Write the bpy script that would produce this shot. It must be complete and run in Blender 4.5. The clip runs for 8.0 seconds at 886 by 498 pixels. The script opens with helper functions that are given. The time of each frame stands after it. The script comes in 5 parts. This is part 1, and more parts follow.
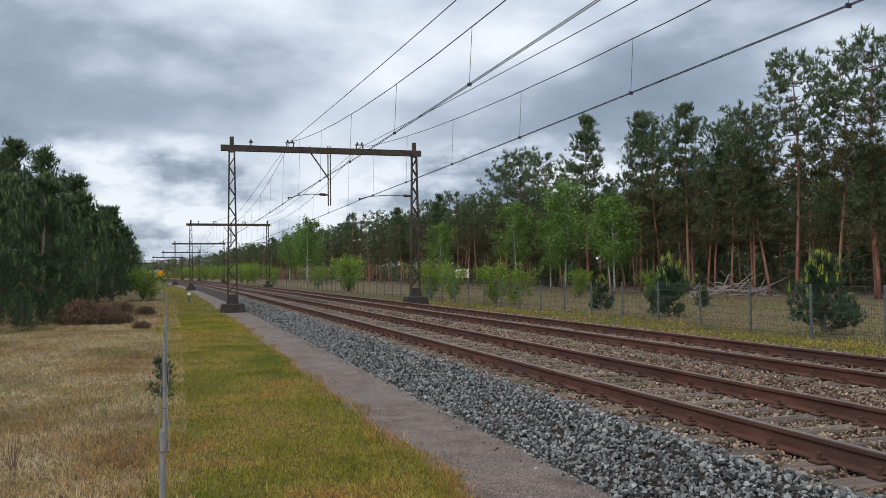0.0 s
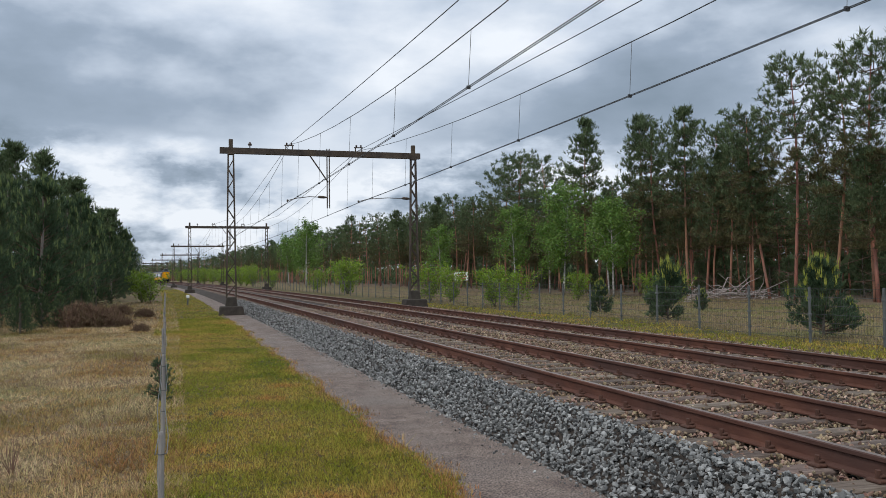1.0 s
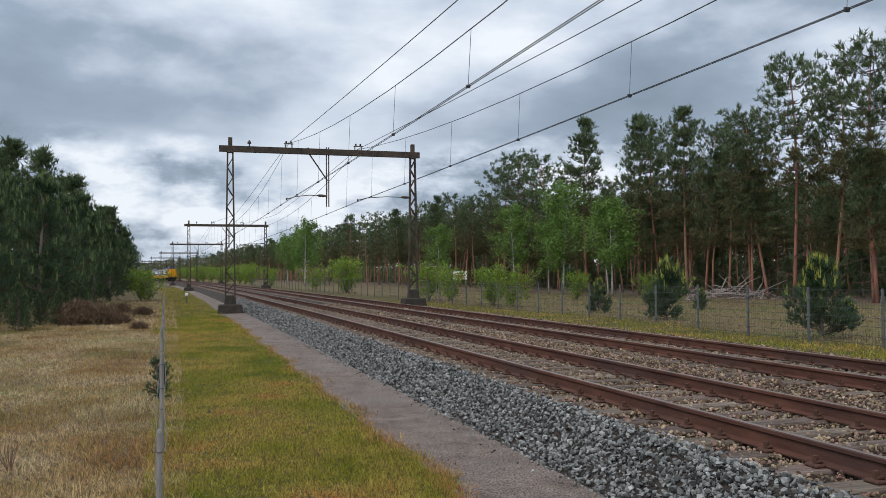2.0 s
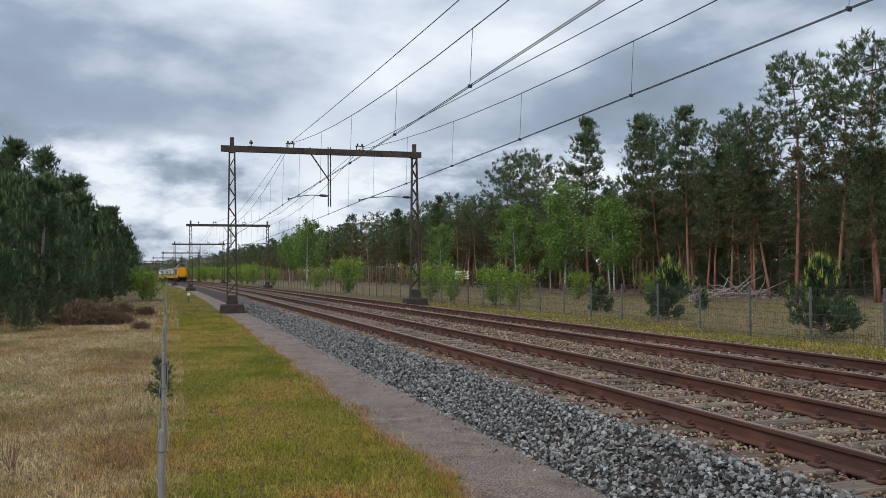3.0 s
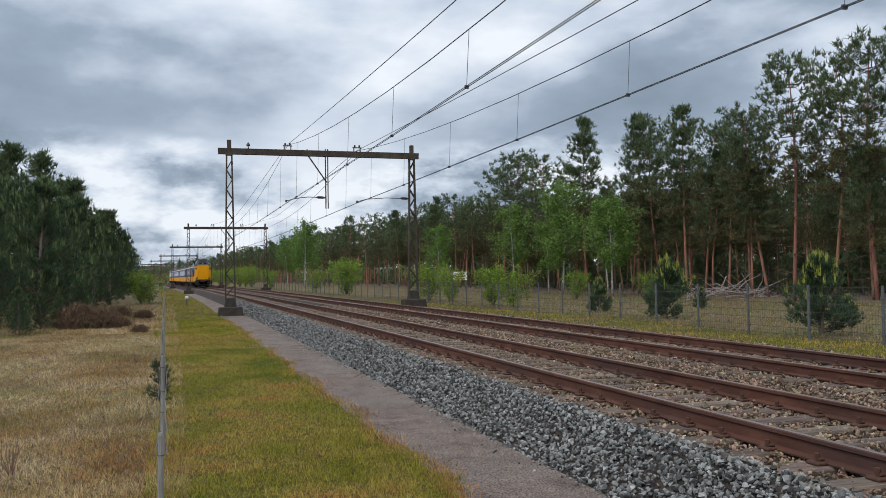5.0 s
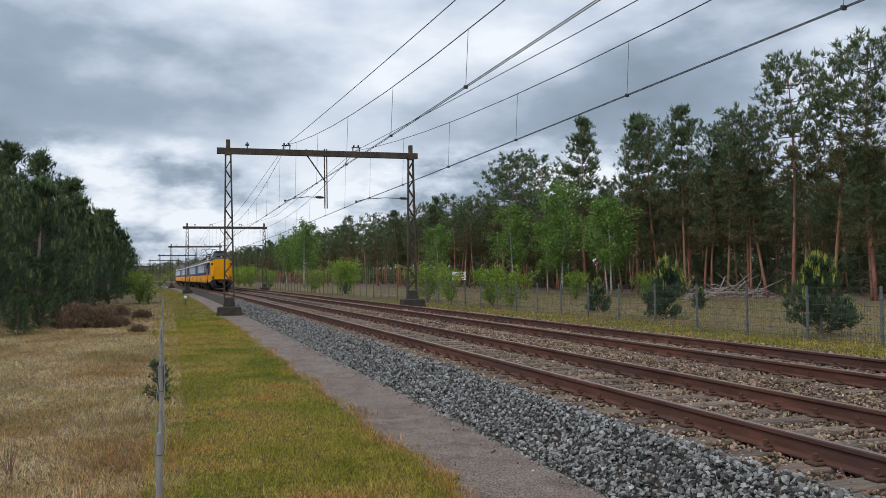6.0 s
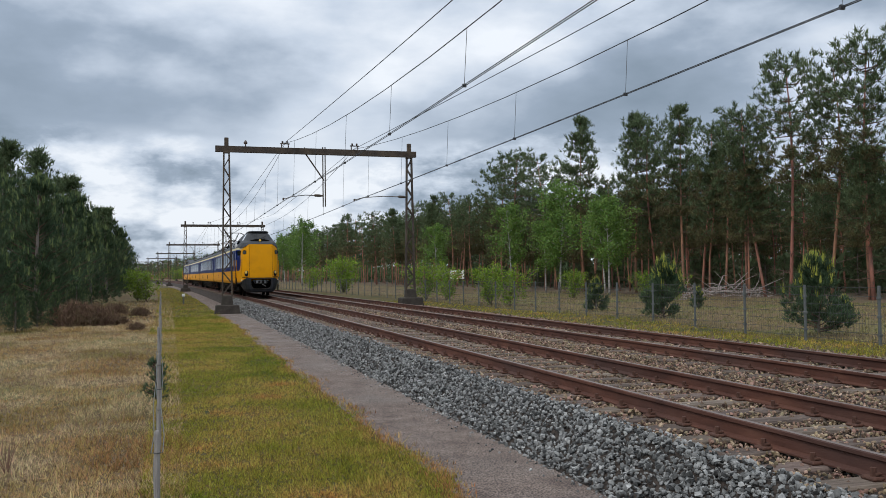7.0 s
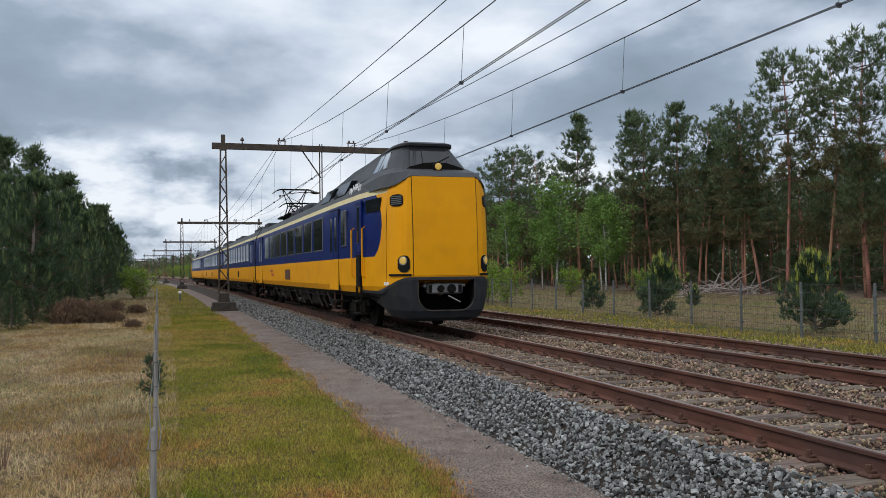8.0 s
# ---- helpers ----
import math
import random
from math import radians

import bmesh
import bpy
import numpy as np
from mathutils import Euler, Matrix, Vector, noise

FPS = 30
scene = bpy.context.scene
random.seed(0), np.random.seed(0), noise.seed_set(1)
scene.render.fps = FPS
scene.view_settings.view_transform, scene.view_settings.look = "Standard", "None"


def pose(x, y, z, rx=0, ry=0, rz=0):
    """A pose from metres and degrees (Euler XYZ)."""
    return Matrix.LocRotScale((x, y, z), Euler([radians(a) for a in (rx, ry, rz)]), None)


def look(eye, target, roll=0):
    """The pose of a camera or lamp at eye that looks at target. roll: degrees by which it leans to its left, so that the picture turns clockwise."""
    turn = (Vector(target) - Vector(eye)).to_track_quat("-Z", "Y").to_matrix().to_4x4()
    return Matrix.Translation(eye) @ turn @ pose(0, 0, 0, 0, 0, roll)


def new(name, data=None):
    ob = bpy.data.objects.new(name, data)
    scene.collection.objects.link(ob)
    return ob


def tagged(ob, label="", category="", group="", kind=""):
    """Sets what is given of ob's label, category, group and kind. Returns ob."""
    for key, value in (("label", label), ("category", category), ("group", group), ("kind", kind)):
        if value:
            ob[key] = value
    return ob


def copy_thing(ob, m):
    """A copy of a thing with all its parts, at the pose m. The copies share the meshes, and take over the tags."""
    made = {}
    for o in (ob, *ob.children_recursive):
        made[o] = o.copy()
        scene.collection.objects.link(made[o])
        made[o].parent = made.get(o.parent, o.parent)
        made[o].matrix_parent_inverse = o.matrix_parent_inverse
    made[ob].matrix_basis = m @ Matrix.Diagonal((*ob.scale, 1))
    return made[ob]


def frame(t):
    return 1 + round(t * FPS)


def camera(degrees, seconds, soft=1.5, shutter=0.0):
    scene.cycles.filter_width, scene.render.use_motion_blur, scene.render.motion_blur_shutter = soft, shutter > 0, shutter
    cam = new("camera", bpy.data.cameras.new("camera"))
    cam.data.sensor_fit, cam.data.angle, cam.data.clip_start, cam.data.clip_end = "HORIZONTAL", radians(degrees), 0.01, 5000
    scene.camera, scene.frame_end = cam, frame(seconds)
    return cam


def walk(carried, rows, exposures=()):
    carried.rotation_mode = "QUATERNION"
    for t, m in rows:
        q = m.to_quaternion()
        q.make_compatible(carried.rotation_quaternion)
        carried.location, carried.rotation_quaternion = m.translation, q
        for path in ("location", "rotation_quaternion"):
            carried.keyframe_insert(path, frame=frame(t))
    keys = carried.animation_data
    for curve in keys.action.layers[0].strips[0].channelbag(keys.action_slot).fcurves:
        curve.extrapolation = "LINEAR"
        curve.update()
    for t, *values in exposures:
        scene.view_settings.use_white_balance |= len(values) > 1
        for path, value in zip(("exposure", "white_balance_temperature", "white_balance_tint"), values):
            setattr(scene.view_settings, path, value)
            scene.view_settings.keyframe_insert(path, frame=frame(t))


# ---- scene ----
# Metres; z = 0 is the top of the rails, y runs along the railway, which bends to the left on a wide radius.
EYE = (0.0, 0.0, 1.326)
RADIUS = 4408.0
TRACK_A, TRACK_B = 5.568, 9.150      # centre lines beside the camera
GROUND = -0.55
cam = camera(53.6, 8.0, soft=0.45)
AIM = [
    # seconds, heading to the right of the railway, upward tilt, lean (degrees)
    (0, 16.669, 1.538, -0.670),
    (0.5, 16.692, 1.645, -0.918),
    (1, 16.740, 1.715, -0.637),
    (1.5, 16.831, 1.668, -0.431),
    (3, 16.684, 1.639, -0.437),
    (3.5, 16.651, 1.616, -0.787),
    (4, 16.727, 1.686, -0.809),
    (4.5, 16.790, 1.699, -0.905),
    (6, 16.887, 1.699, -0.800),
    (6.5, 16.883, 1.684, -0.800),
    (7, 17.000, 1.604, -0.689),
    (7.5, 17.145, 1.506, -0.612),
    (8, 17.206, 1.429, -0.655)]


def aim(heading, tilt, lean):
    a, b = radians(heading), radians(tilt)
    e = Vector(EYE)
    return look(e, e + Vector((math.sin(a) * math.cos(b), math.cos(a) * math.cos(b), math.sin(b))), lean)


walk(cam, [(t, aim(a, b, c)) for t, a, b, c in AIM], exposures=((0, 0.0), (8, 0.0)))


def place(lat, y, z=0.0):
    """A point beside the bent railway: lat metres to the right of the camera's own line."""
    return Vector((lat - y * y / (2 * RADIUS), y, z))


def heading(y):
    """Turn about z (degrees) that lines a thing up with the railway at y."""
    return math.degrees(math.atan(y / RADIUS))


# ---- light ----
def make_world():
    w = bpy.data.worlds.new("overcast")
    scene.world = w
    w.use_nodes = True
    nt = w.node_tree
    nt.nodes.clear()
    N, L = nt.nodes.new, nt.links.new
    out, bg = N("ShaderNodeOutputWorld"), N("ShaderNodeBackground")
    sky = N("ShaderNodeTexSky")
    sky.sky_type, sky.sun_disc = "NISHITA", False
    sky.sun_elevation, sky.sun_rotation = radians(48), radians(-60)
    tc = N("ShaderNodeTexCoord")
    sep = N("ShaderNodeSeparateXYZ")
    L(tc.outputs["Generated"], sep.inputs[0])

    def mth(op, a, b=None, clamp=False):
        n = N("ShaderNodeMath")
        n.operation, n.use_clamp = op, clamp
        for k, v in enumerate((a, b)):
            if v is None:
                continue
            if isinstance(v, (int, float)):
                n.inputs[k].default_value = v
            else:
                L(v, n.inputs[k])
        return n.outputs[0]
    up = mth("MAXIMUM", sep.outputs["Z"], 0.0)
    comb = N("ShaderNodeMapping")
    comb.inputs["Scale"].default_value = (1.0, 1.0, 2.2)
    L(tc.outputs["Generated"], comb.inputs[0])

    def cloud(scale, detail, rough, off, dist=0.0):
        mp = N("ShaderNodeMapping")
        mp.inputs["Location"].default_value = off
        L(comb.outputs[0], mp.inputs[0])
        n = N("ShaderNodeTexNoise")
        n.inputs["Scale"].default_value, n.inputs["Detail"].default_value = scale, detail
        n.inputs["Roughness"].default_value, n.inputs["Distortion"].default_value = rough, dist
        L(mp.outputs[0], n.inputs[0])
        return n.outputs[0]
    big = cloud(1.25, 2, 0.5, CLOUD_A)
    mid = cloud(4.0, 10, 0.5, CLOUD_B)
    deck = mth("ADD", mth("ADD", mth("MULTIPLY", big, 0.3), mth("MULTIPLY", mid, 0.66)), 0.235)
    # heaped clouds stand low over the horizon, under a heavier grey deck that thins again higher up
    heap = mth("ADD", mth("MULTIPLY", cloud(10.0, 9, 0.56, CLOUD_C), 1.15), mth("MULTIPLY", big, 0.3))

    def rise(a, b, lo, hi):
        r = N("ShaderNodeMapRange")
        r.interpolation_type = "SMOOTHSTEP"
        for k, v in enumerate((a, b, lo, hi)):
            r.inputs[k + 1].default_value = v
        L(mth("ADD", up, mth("MULTIPLY", mth("SUBTRACT", mid, 0.5), 0.16)), r.inputs[0])
        return r.outputs[0]
    deck = mth("ADD", deck, mth("ADD", rise(0.1, 0.19, 0.0, -0.055), rise(0.19, 0.36, 0.0, 0.15)))
    heap = mth("ADD", heap, 0.01)
    low = rise(0.115, 0.15, 1.0, 0.0)
    pick = N("ShaderNodeMix")
    L(low, pick.inputs[0])
    L(deck, pick.inputs[2])
    L(heap, pick.inputs[3])
    val = pick.outputs[0]
    ramp = N("ShaderNodeValToRGB")
    el = ramp.color_ramp.elements
    el[0].position, el[0].color = 0.54, (0.24, 0.305, 0.385, 1)
    el[1].position, el[1].color = 0.86, (0.88, 0.93, 1.0, 1)
    for pos, col in ((0.645, (0.335, 0.41, 0.515, 1)), (0.74, (0.59, 0.67, 0.785, 1))):
        e = el.new(pos)
        e.color = col
    L(val, ramp.inputs[0])
    # overcast brightness rises towards the zenith
    gain = mth("ADD", 1.0, mth("MULTIPLY", mth("POWER", up, 1.5), 0.35))
    mul = N("ShaderNodeMix")
    mul.data_type, mul.blend_type = "RGBA", "MULTIPLY"
    mul.inputs[0].default_value = 1.0
    L(ramp.outputs[0], mul.inputs[6])
    cg = N("ShaderNodeCombineXYZ")
    for k in range(3):
        L(gain, cg.inputs[k])
    L(cg.outputs[0], mul.inputs[7])
    sc = N("ShaderNodeMix")
    sc.data_type, sc.blend_type = "RGBA", "MULTIPLY"
    sc.inputs[0].default_value = 1.0
    L(sky.outputs[0], sc.inputs[6])
    sc.inputs[7].default_value = (0.09, 0.09, 0.09, 1)
    mix = N("ShaderNodeMix")
    mix.data_type = "RGBA"
    mix.inputs[0].default_value = 0.94
    L(sc.outputs[2], mix.inputs[6])
    L(mul.outputs[2], mix.inputs[7])
    L(mix.outputs[2], bg.inputs[0])
    bg.inputs[1].default_value = 1.0
    L(bg.outputs[0], out.inputs[0])


CLOUD_A, CLOUD_B, CLOUD_C = (1.7, 1.4, 0.3), (3.8, 1.1, 0), (1.3, 0.4, 2.2)
make_world()
sun = new("sun", bpy.data.lights.new("sun", "SUN"))
sun.data.energy, sun.data.angle, sun.data.color = 1.15, radians(14), (1.0, 0.96, 0.9)
sun.matrix_world = look((-26, -15, 33), (0, 0, 0))


# ---- materials ----
def mat(name, cols, scale=4.0, rough=0.8, metal=0.0, bump=0.0, bscale=40.0, stain=None, sscale=0.7, island=0.0, rand=0.0,
        stretch=(1, 1, 1), coat=0.0, detail=6.0, spec=0.4, trans=0.0, speck=None, ior=1.45):
    """Colours mixed by noise at object scale, a second stain layer, fine relief, and a spread per island or object."""
    m = bpy.data.materials.new(name)
    m.use_nodes = True
    nt = m.node_tree
    N, L = nt.nodes.new, nt.links.new
    b = nt.nodes["Principled BSDF"]
    tc = N("ShaderNodeTexCoord")
    mp = N("ShaderNodeMapping")
    mp.inputs["Scale"].default_value = stretch
    L(tc.outputs["Object"], mp.inputs[0])
    n = N("ShaderNodeTexNoise")
    n.inputs["Scale"].default_value, n.inputs["Detail"].default_value = scale, detail
    n.inputs["Roughness"].default_value = 0.6
    L(mp.outputs[0], n.inputs[0])
    ramp = N("ShaderNodeValToRGB")
    el = ramp.color_ramp.elements
    k = len(cols)
    el[0].position, el[0].color = 0.3, (*cols[0], 1)
    el[1].position, el[1].color = 0.7, (*cols[-1], 1)
    for i in range(1, k - 1):
        e = el.new(0.3 + 0.4 * i / (k - 1))
        e.color = (*cols[i], 1)
    L(n.outputs[0], ramp.inputs[0])
    col = ramp.outputs[0]
    if stain:
        s = N("ShaderNodeTexNoise")
        s.inputs["Scale"].default_value, s.inputs["Detail"].default_value = sscale, 5
        L(mp.outputs[0], s.inputs[0])
        r2 = N("ShaderNodeMapRange")
        r2.inputs[1].default_value, r2.inputs[2].default_value = 0.48, 0.66
        r2.inputs[4].default_value = stain[3]
        L(s.outputs[0], r2.inputs[0])
        mx = N("ShaderNodeMix")
        mx.data_type = "RGBA"
        L(r2.outputs[0], mx.inputs[0])
        L(col, mx.inputs[6])
        mx.inputs[7].default_value = (*stain[:3], 1)
        col = mx.outputs[2]
    if island or rand:
        if island:
            src, amt = N("ShaderNodeNewGeometry").outputs["Random Per Island"], island
        else:
            src, amt = N("ShaderNodeObjectInfo").outputs["Random"], rand
        mr = N("ShaderNodeMapRange")
        mr.inputs[3].default_value, mr.inputs[4].default_value = 1 - amt, 1 + amt
        L(src, mr.inputs[0])
        hs = N("ShaderNodeHueSaturation")
        L(mr.outputs[0], hs.inputs["Value"])
        mh = N("ShaderNodeMapRange")
        mh.inputs[3].default_value, mh.inputs[4].default_value = 0.5 - amt * 0.05, 0.5 + amt * 0.05
        ml = N("ShaderNodeMath")
        ml.operation = "FRACT"
        m7 = N("ShaderNodeMath")
        m7.operation = "MULTIPLY"
        m7.inputs[1].default_value = 7.31
        L(src, m7.inputs[0])
        L(m7.outputs[0], ml.inputs[0])
        L(ml.outputs[0], mh.inputs[0])
        L(mh.outputs[0], hs.inputs["Hue"])
        L(col, hs.inputs["Color"])
        col = hs.outputs[0]
    if speck:
        sn = N("ShaderNodeTexNoise")
        sn.inputs["Scale"].default_value, sn.inputs["Detail"].default_value = speck[0], 2
        L(tc.outputs["Object"], sn.inputs[0])
        sr = N("ShaderNodeMapRange")
        sr.inputs[1].default_value, sr.inputs[2].default_value = 0.32, 0.68
        sr.inputs[3].default_value, sr.inputs[4].default_value = 1 - speck[1], 1 + speck[1]
        L(sn.outputs[0], sr.inputs[0])
        sv = N("ShaderNodeHueSaturation")
        L(sr.outputs[0], sv.inputs["Value"])
        L(col, sv.inputs["Color"])
        col = sv.outputs[0]
    L(col, b.inputs["Base Color"])
    b.inputs["Roughness"].default_value, b.inputs["Metallic"].default_value = rough, metal
    b.inputs["Specular IOR Level"].default_value = spec
    b.inputs["Coat Weight"].default_value, b.inputs["IOR"].default_value = coat, ior
    if bump:
        n2 = N("ShaderNodeTexNoise")
        n2.inputs["Scale"].default_value, n2.inputs["Detail"].default_value = bscale, 4
        L(mp.outputs[0], n2.inputs[0])
        bp = N("ShaderNodeBump")
        bp.inputs["Strength"].default_value, bp.inputs["Distance"].default_value = bump, 0.02
        L(n2.outputs[0], bp.inputs["Height"])
        L(bp.outputs[0], b.inputs["Normal"])
    if trans:
        tr = N("ShaderNodeBsdfTranslucent")
        L(col, tr.inputs[0])
        ms = N("ShaderNodeMixShader")
        ms.inputs[0].default_value = trans
        L(b.outputs[0], ms.inputs[1])
        L(tr.outputs[0], ms.inputs[2])
        L(ms.outputs[0], nt.nodes["Material Output"].inputs[0])
    return m


def glow(name, col, strength):
    m = mat(name, [tuple(0.35 * c for c in col), tuple(0.5 * c for c in col)], 30, rough=0.2)
    b = m.node_tree.nodes["Principled BSDF"]
    b.inputs["Emission Color"].default_value, b.inputs["Emission Strength"].default_value = (*col, 1), strength
    return m


M = dict(
    # soil colours lowered and specked to paint in shade between the grass blades
    earth=mat("earth", [(0.085, 0.052, 0.022), (0.15, 0.1, 0.05), (0.075, 0.055, 0.018)], 1.3, 0.95, speck=(38, 0.8), bump=0.6, bscale=25, stain=(0.13, 0.135, 0.04, 0.8), sscale=0.25),
    path=mat("path", [(0.105, 0.078, 0.066), (0.16, 0.122, 0.102), (0.22, 0.175, 0.148)], 3, 0.95, speck=(60, 0.85), bump=0.7, bscale=90, stain=(0.2, 0.17, 0.15, 0.6), sscale=0.8, detail=12),
    # near-black: the shade in the gaps between loose stones is in this colour
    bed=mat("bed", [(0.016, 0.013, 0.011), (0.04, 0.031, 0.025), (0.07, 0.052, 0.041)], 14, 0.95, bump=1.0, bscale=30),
    stone=mat("stone", [(0.11, 0.113, 0.11), (0.19, 0.192, 0.187), (0.28, 0.278, 0.268)], 12, 0.85, bump=0.4, bscale=60, island=0.85),
    stone_single=mat("stone_single", [(0.11, 0.113, 0.11), (0.19, 0.192, 0.187), (0.28, 0.278, 0.268)], 0.6, 0.85, bump=0.4, bscale=3, rand=0.6),
    stone_rusty=mat("stone_rusty", [(0.13, 0.08, 0.054), (0.24, 0.165, 0.11), (0.38, 0.3, 0.225)], 8, 0.9, bump=0.4, bscale=60, island=0.65),
    rail=mat("rail", [(0.06, 0.024, 0.016), (0.1, 0.039, 0.025), (0.15, 0.064, 0.04)], 6, 0.75, bump=0.3, bscale=50, stain=(0.06, 0.035, 0.03, 0.7), sscale=1.5, stretch=(1, 0.3, 1)),
    railtop=mat("railtop", [(0.16, 0.115, 0.095), (0.24, 0.19, 0.165)], 4, 0.45, metal=0.5, stretch=(1, 0.2, 1)),
    sleeper=mat("sleeper", [(0.07, 0.05, 0.04), (0.15, 0.115, 0.092), (0.25, 0.2, 0.165)], 5, 0.9, bump=0.6, bscale=30, stretch=(0.4, 3, 3), rand=0.3),
    rust=mat("rust", [(0.06, 0.03, 0.022), (0.13, 0.06, 0.04)], 20, 0.85, bump=0.4),
    steel=mat("steel", [(0.042, 0.033, 0.028), (0.068, 0.053, 0.043), (0.1, 0.075, 0.058)], 3, 0.7, metal=0.2, bump=0.2, stain=(0.12, 0.09, 0.06, 0.6), sscale=1.0),
    concrete=mat("concrete", [(0.032, 0.026, 0.022), (0.07, 0.058, 0.048)], 4, 0.95, bump=0.5, bscale=40, stain=(0.05, 0.045, 0.035, 0.7)),
    wire=mat("wire", [(0.06, 0.062, 0.065), (0.1, 0.1, 0.1)], 2, 0.5, metal=0.6),
    insulator=mat("insulator", [(0.05, 0.035, 0.03), (0.09, 0.06, 0.05)], 8, 0.3),
    yellow=mat("yellow", [(0.76, 0.32, 0.001), (0.8, 0.35, 0.002)], 1.2, 0.5, spec=0.2, stain=(0.6, 0.26, 0.01, 0.35), sscale=2.0, bump=0.03, bscale=6),
    blue=mat("blue", [(0.003, 0.013, 0.098), (0.005, 0.019, 0.13)], 1.0, 0.45, stain=(0.012, 0.016, 0.06, 0.4), sscale=1.8, spec=0.12),
    roofgrey=mat("roofgrey", [(0.03, 0.034, 0.04), (0.05, 0.054, 0.06)], 2, 0.6, stain=(0.06, 0.058, 0.055, 0.45), sscale=1.5, bump=0.1),
    cream=mat("cream", [(0.6, 0.5, 0.24), (0.7, 0.6, 0.34)], 3, 0.5),
    skirt=mat("skirt", [(0.014, 0.016, 0.019), (0.027, 0.029, 0.033)], 3, 0.55, stain=(0.035, 0.033, 0.03, 0.4), sscale=2, spec=0.25),
    undergrey=mat("undergrey", [(0.03, 0.027, 0.024), (0.075, 0.067, 0.06)], 5, 0.85, bump=0.2, stain=(0.06, 0.04, 0.03, 0.7), sscale=3),
    under=mat("under", [(0.005, 0.0045, 0.004), (0.016, 0.014, 0.012)], 4, 0.85, bump=0.3, spec=0.12),
    black=mat("black", [(0.006, 0.006, 0.007), (0.011, 0.011, 0.011)], 4, 0.7, spec=0.15),
    glass=mat("glass", [(0.008, 0.01, 0.012), (0.014, 0.017, 0.02)], 1.0, 0.06, spec=0.12, ior=1.3),
    cabglass=mat("cabglass", [(0.05, 0.055, 0.06), (0.08, 0.085, 0.09)], 1.0, 0.06, spec=0.8, ior=1.6, coat=1.0),
    screen=mat("screen", [(0.018, 0.02, 0.022), (0.03, 0.033, 0.036)], 1.0, 0.08, spec=0.5, ior=1.45),
    chrome=mat("chrome", [(0.2, 0.2, 0.2), (0.38, 0.38, 0.37)], 5, 0.45, metal=0.8, stain=(0.08, 0.06, 0.05, 0.6), sscale=4),
    needle_dark=mat("needle_dark", [(0.07, 0.1, 0.046), (0.11, 0.152, 0.072), (0.15, 0.19, 0.09)], 0.5, 0.75, island=0.5, rand=0, trans=0.3),
    needle_young=mat("needle_young", [(0.042, 0.077, 0.04), (0.073, 0.118, 0.059), (0.108, 0.155, 0.068)], 0.6, 0.75, island=0.5, trans=0.12),
    candle=mat("candle", [(0.3, 0.33, 0.05), (0.42, 0.44, 0.09)], 1.0, 0.75, island=0.3, trans=0.2),
    needle_olive=mat("needle_olive", [(0.1, 0.085, 0.045), (0.13, 0.125, 0.055), (0.16, 0.13, 0.075)], 0.5, 0.85, island=0.5, trans=0.2),
    shoot=mat("shoot", [(0.15, 0.205, 0.07), (0.22, 0.27, 0.1)], 1.0, 0.75, island=0.3, trans=0.2),
    leaf=mat("leaf", [(0.09, 0.17, 0.035), (0.14, 0.24, 0.05), (0.18, 0.28, 0.06)], 0.8, 0.65, island=0.4, trans=0.3),
    leaf_bright=mat("leaf_bright", [(0.13, 0.22, 0.02), (0.2, 0.3, 0.035), (0.25, 0.36, 0.04)], 0.8, 0.65, island=0.4, trans=0.3),
    heather=mat("heather", [(0.1, 0.062, 0.042), (0.18, 0.115, 0.075), (0.13, 0.1, 0.05)], 2, 0.9, island=0.5),
    bark=mat("bark", [(0.15, 0.095, 0.075), (0.33, 0.16, 0.11), (0.47, 0.21, 0.125)], 2.0, 0.95, bump=0.8, bscale=20, stretch=(1, 1, 0.3), rand=0.25),
    limb=mat("limb", [(0.07, 0.05, 0.04), (0.14, 0.095, 0.07), (0.2, 0.115, 0.08)], 2.0, 0.95, bump=0.5, bscale=20, rand=0.2),
    bark_grey=mat("bark_grey", [(0.14, 0.12, 0.1), (0.26, 0.23, 0.2)], 3.0, 0.95, bump=0.8, bscale=20, stretch=(1, 1, 0.3), rand=0.3),
    birchbark=mat("birchbark", [(0.12, 0.11, 0.1), (0.4, 0.385, 0.36), (0.55, 0.53, 0.5)], 3.0, 0.85, stretch=(0.5, 0.5, 2.5)),
    deadwood=mat("deadwood", [(0.25, 0.21, 0.19), (0.42, 0.37, 0.34)], 3.0, 0.9, island=0.3),
    grass=mat("grass", [(0.14, 0.185, 0.018), (0.27, 0.255, 0.032), (0.41, 0.315, 0.075), (0.47, 0.255, 0.075)], 0.75, 0.85, island=0.7, trans=0.25, stain=(0.19, 0.25, 0.02, 0.45), sscale=0.45),
    drygrass=mat("drygrass", [(0.27, 0.15, 0.05), (0.44, 0.3, 0.13), (0.58, 0.46, 0.28), (0.33, 0.15, 0.04)], 0.55, 0.9, island=0.65, trans=0.25, stain=(0.17, 0.16, 0.035, 0.7), sscale=0.3),
    meadow=mat("meadow", [(0.2, 0.165, 0.07), (0.31, 0.26, 0.13), (0.17, 0.18, 0.06)], 0.5, 0.9, island=0.6, trans=0.2, stain=(0.14, 0.17, 0.05, 0.7), sscale=0.25),
    fringe=mat("fringe", [(0.26, 0.125, 0.035), (0.42, 0.24, 0.085), (0.3, 0.24, 0.06)], 0.8, 0.9, island=0.7, trans=0.2),
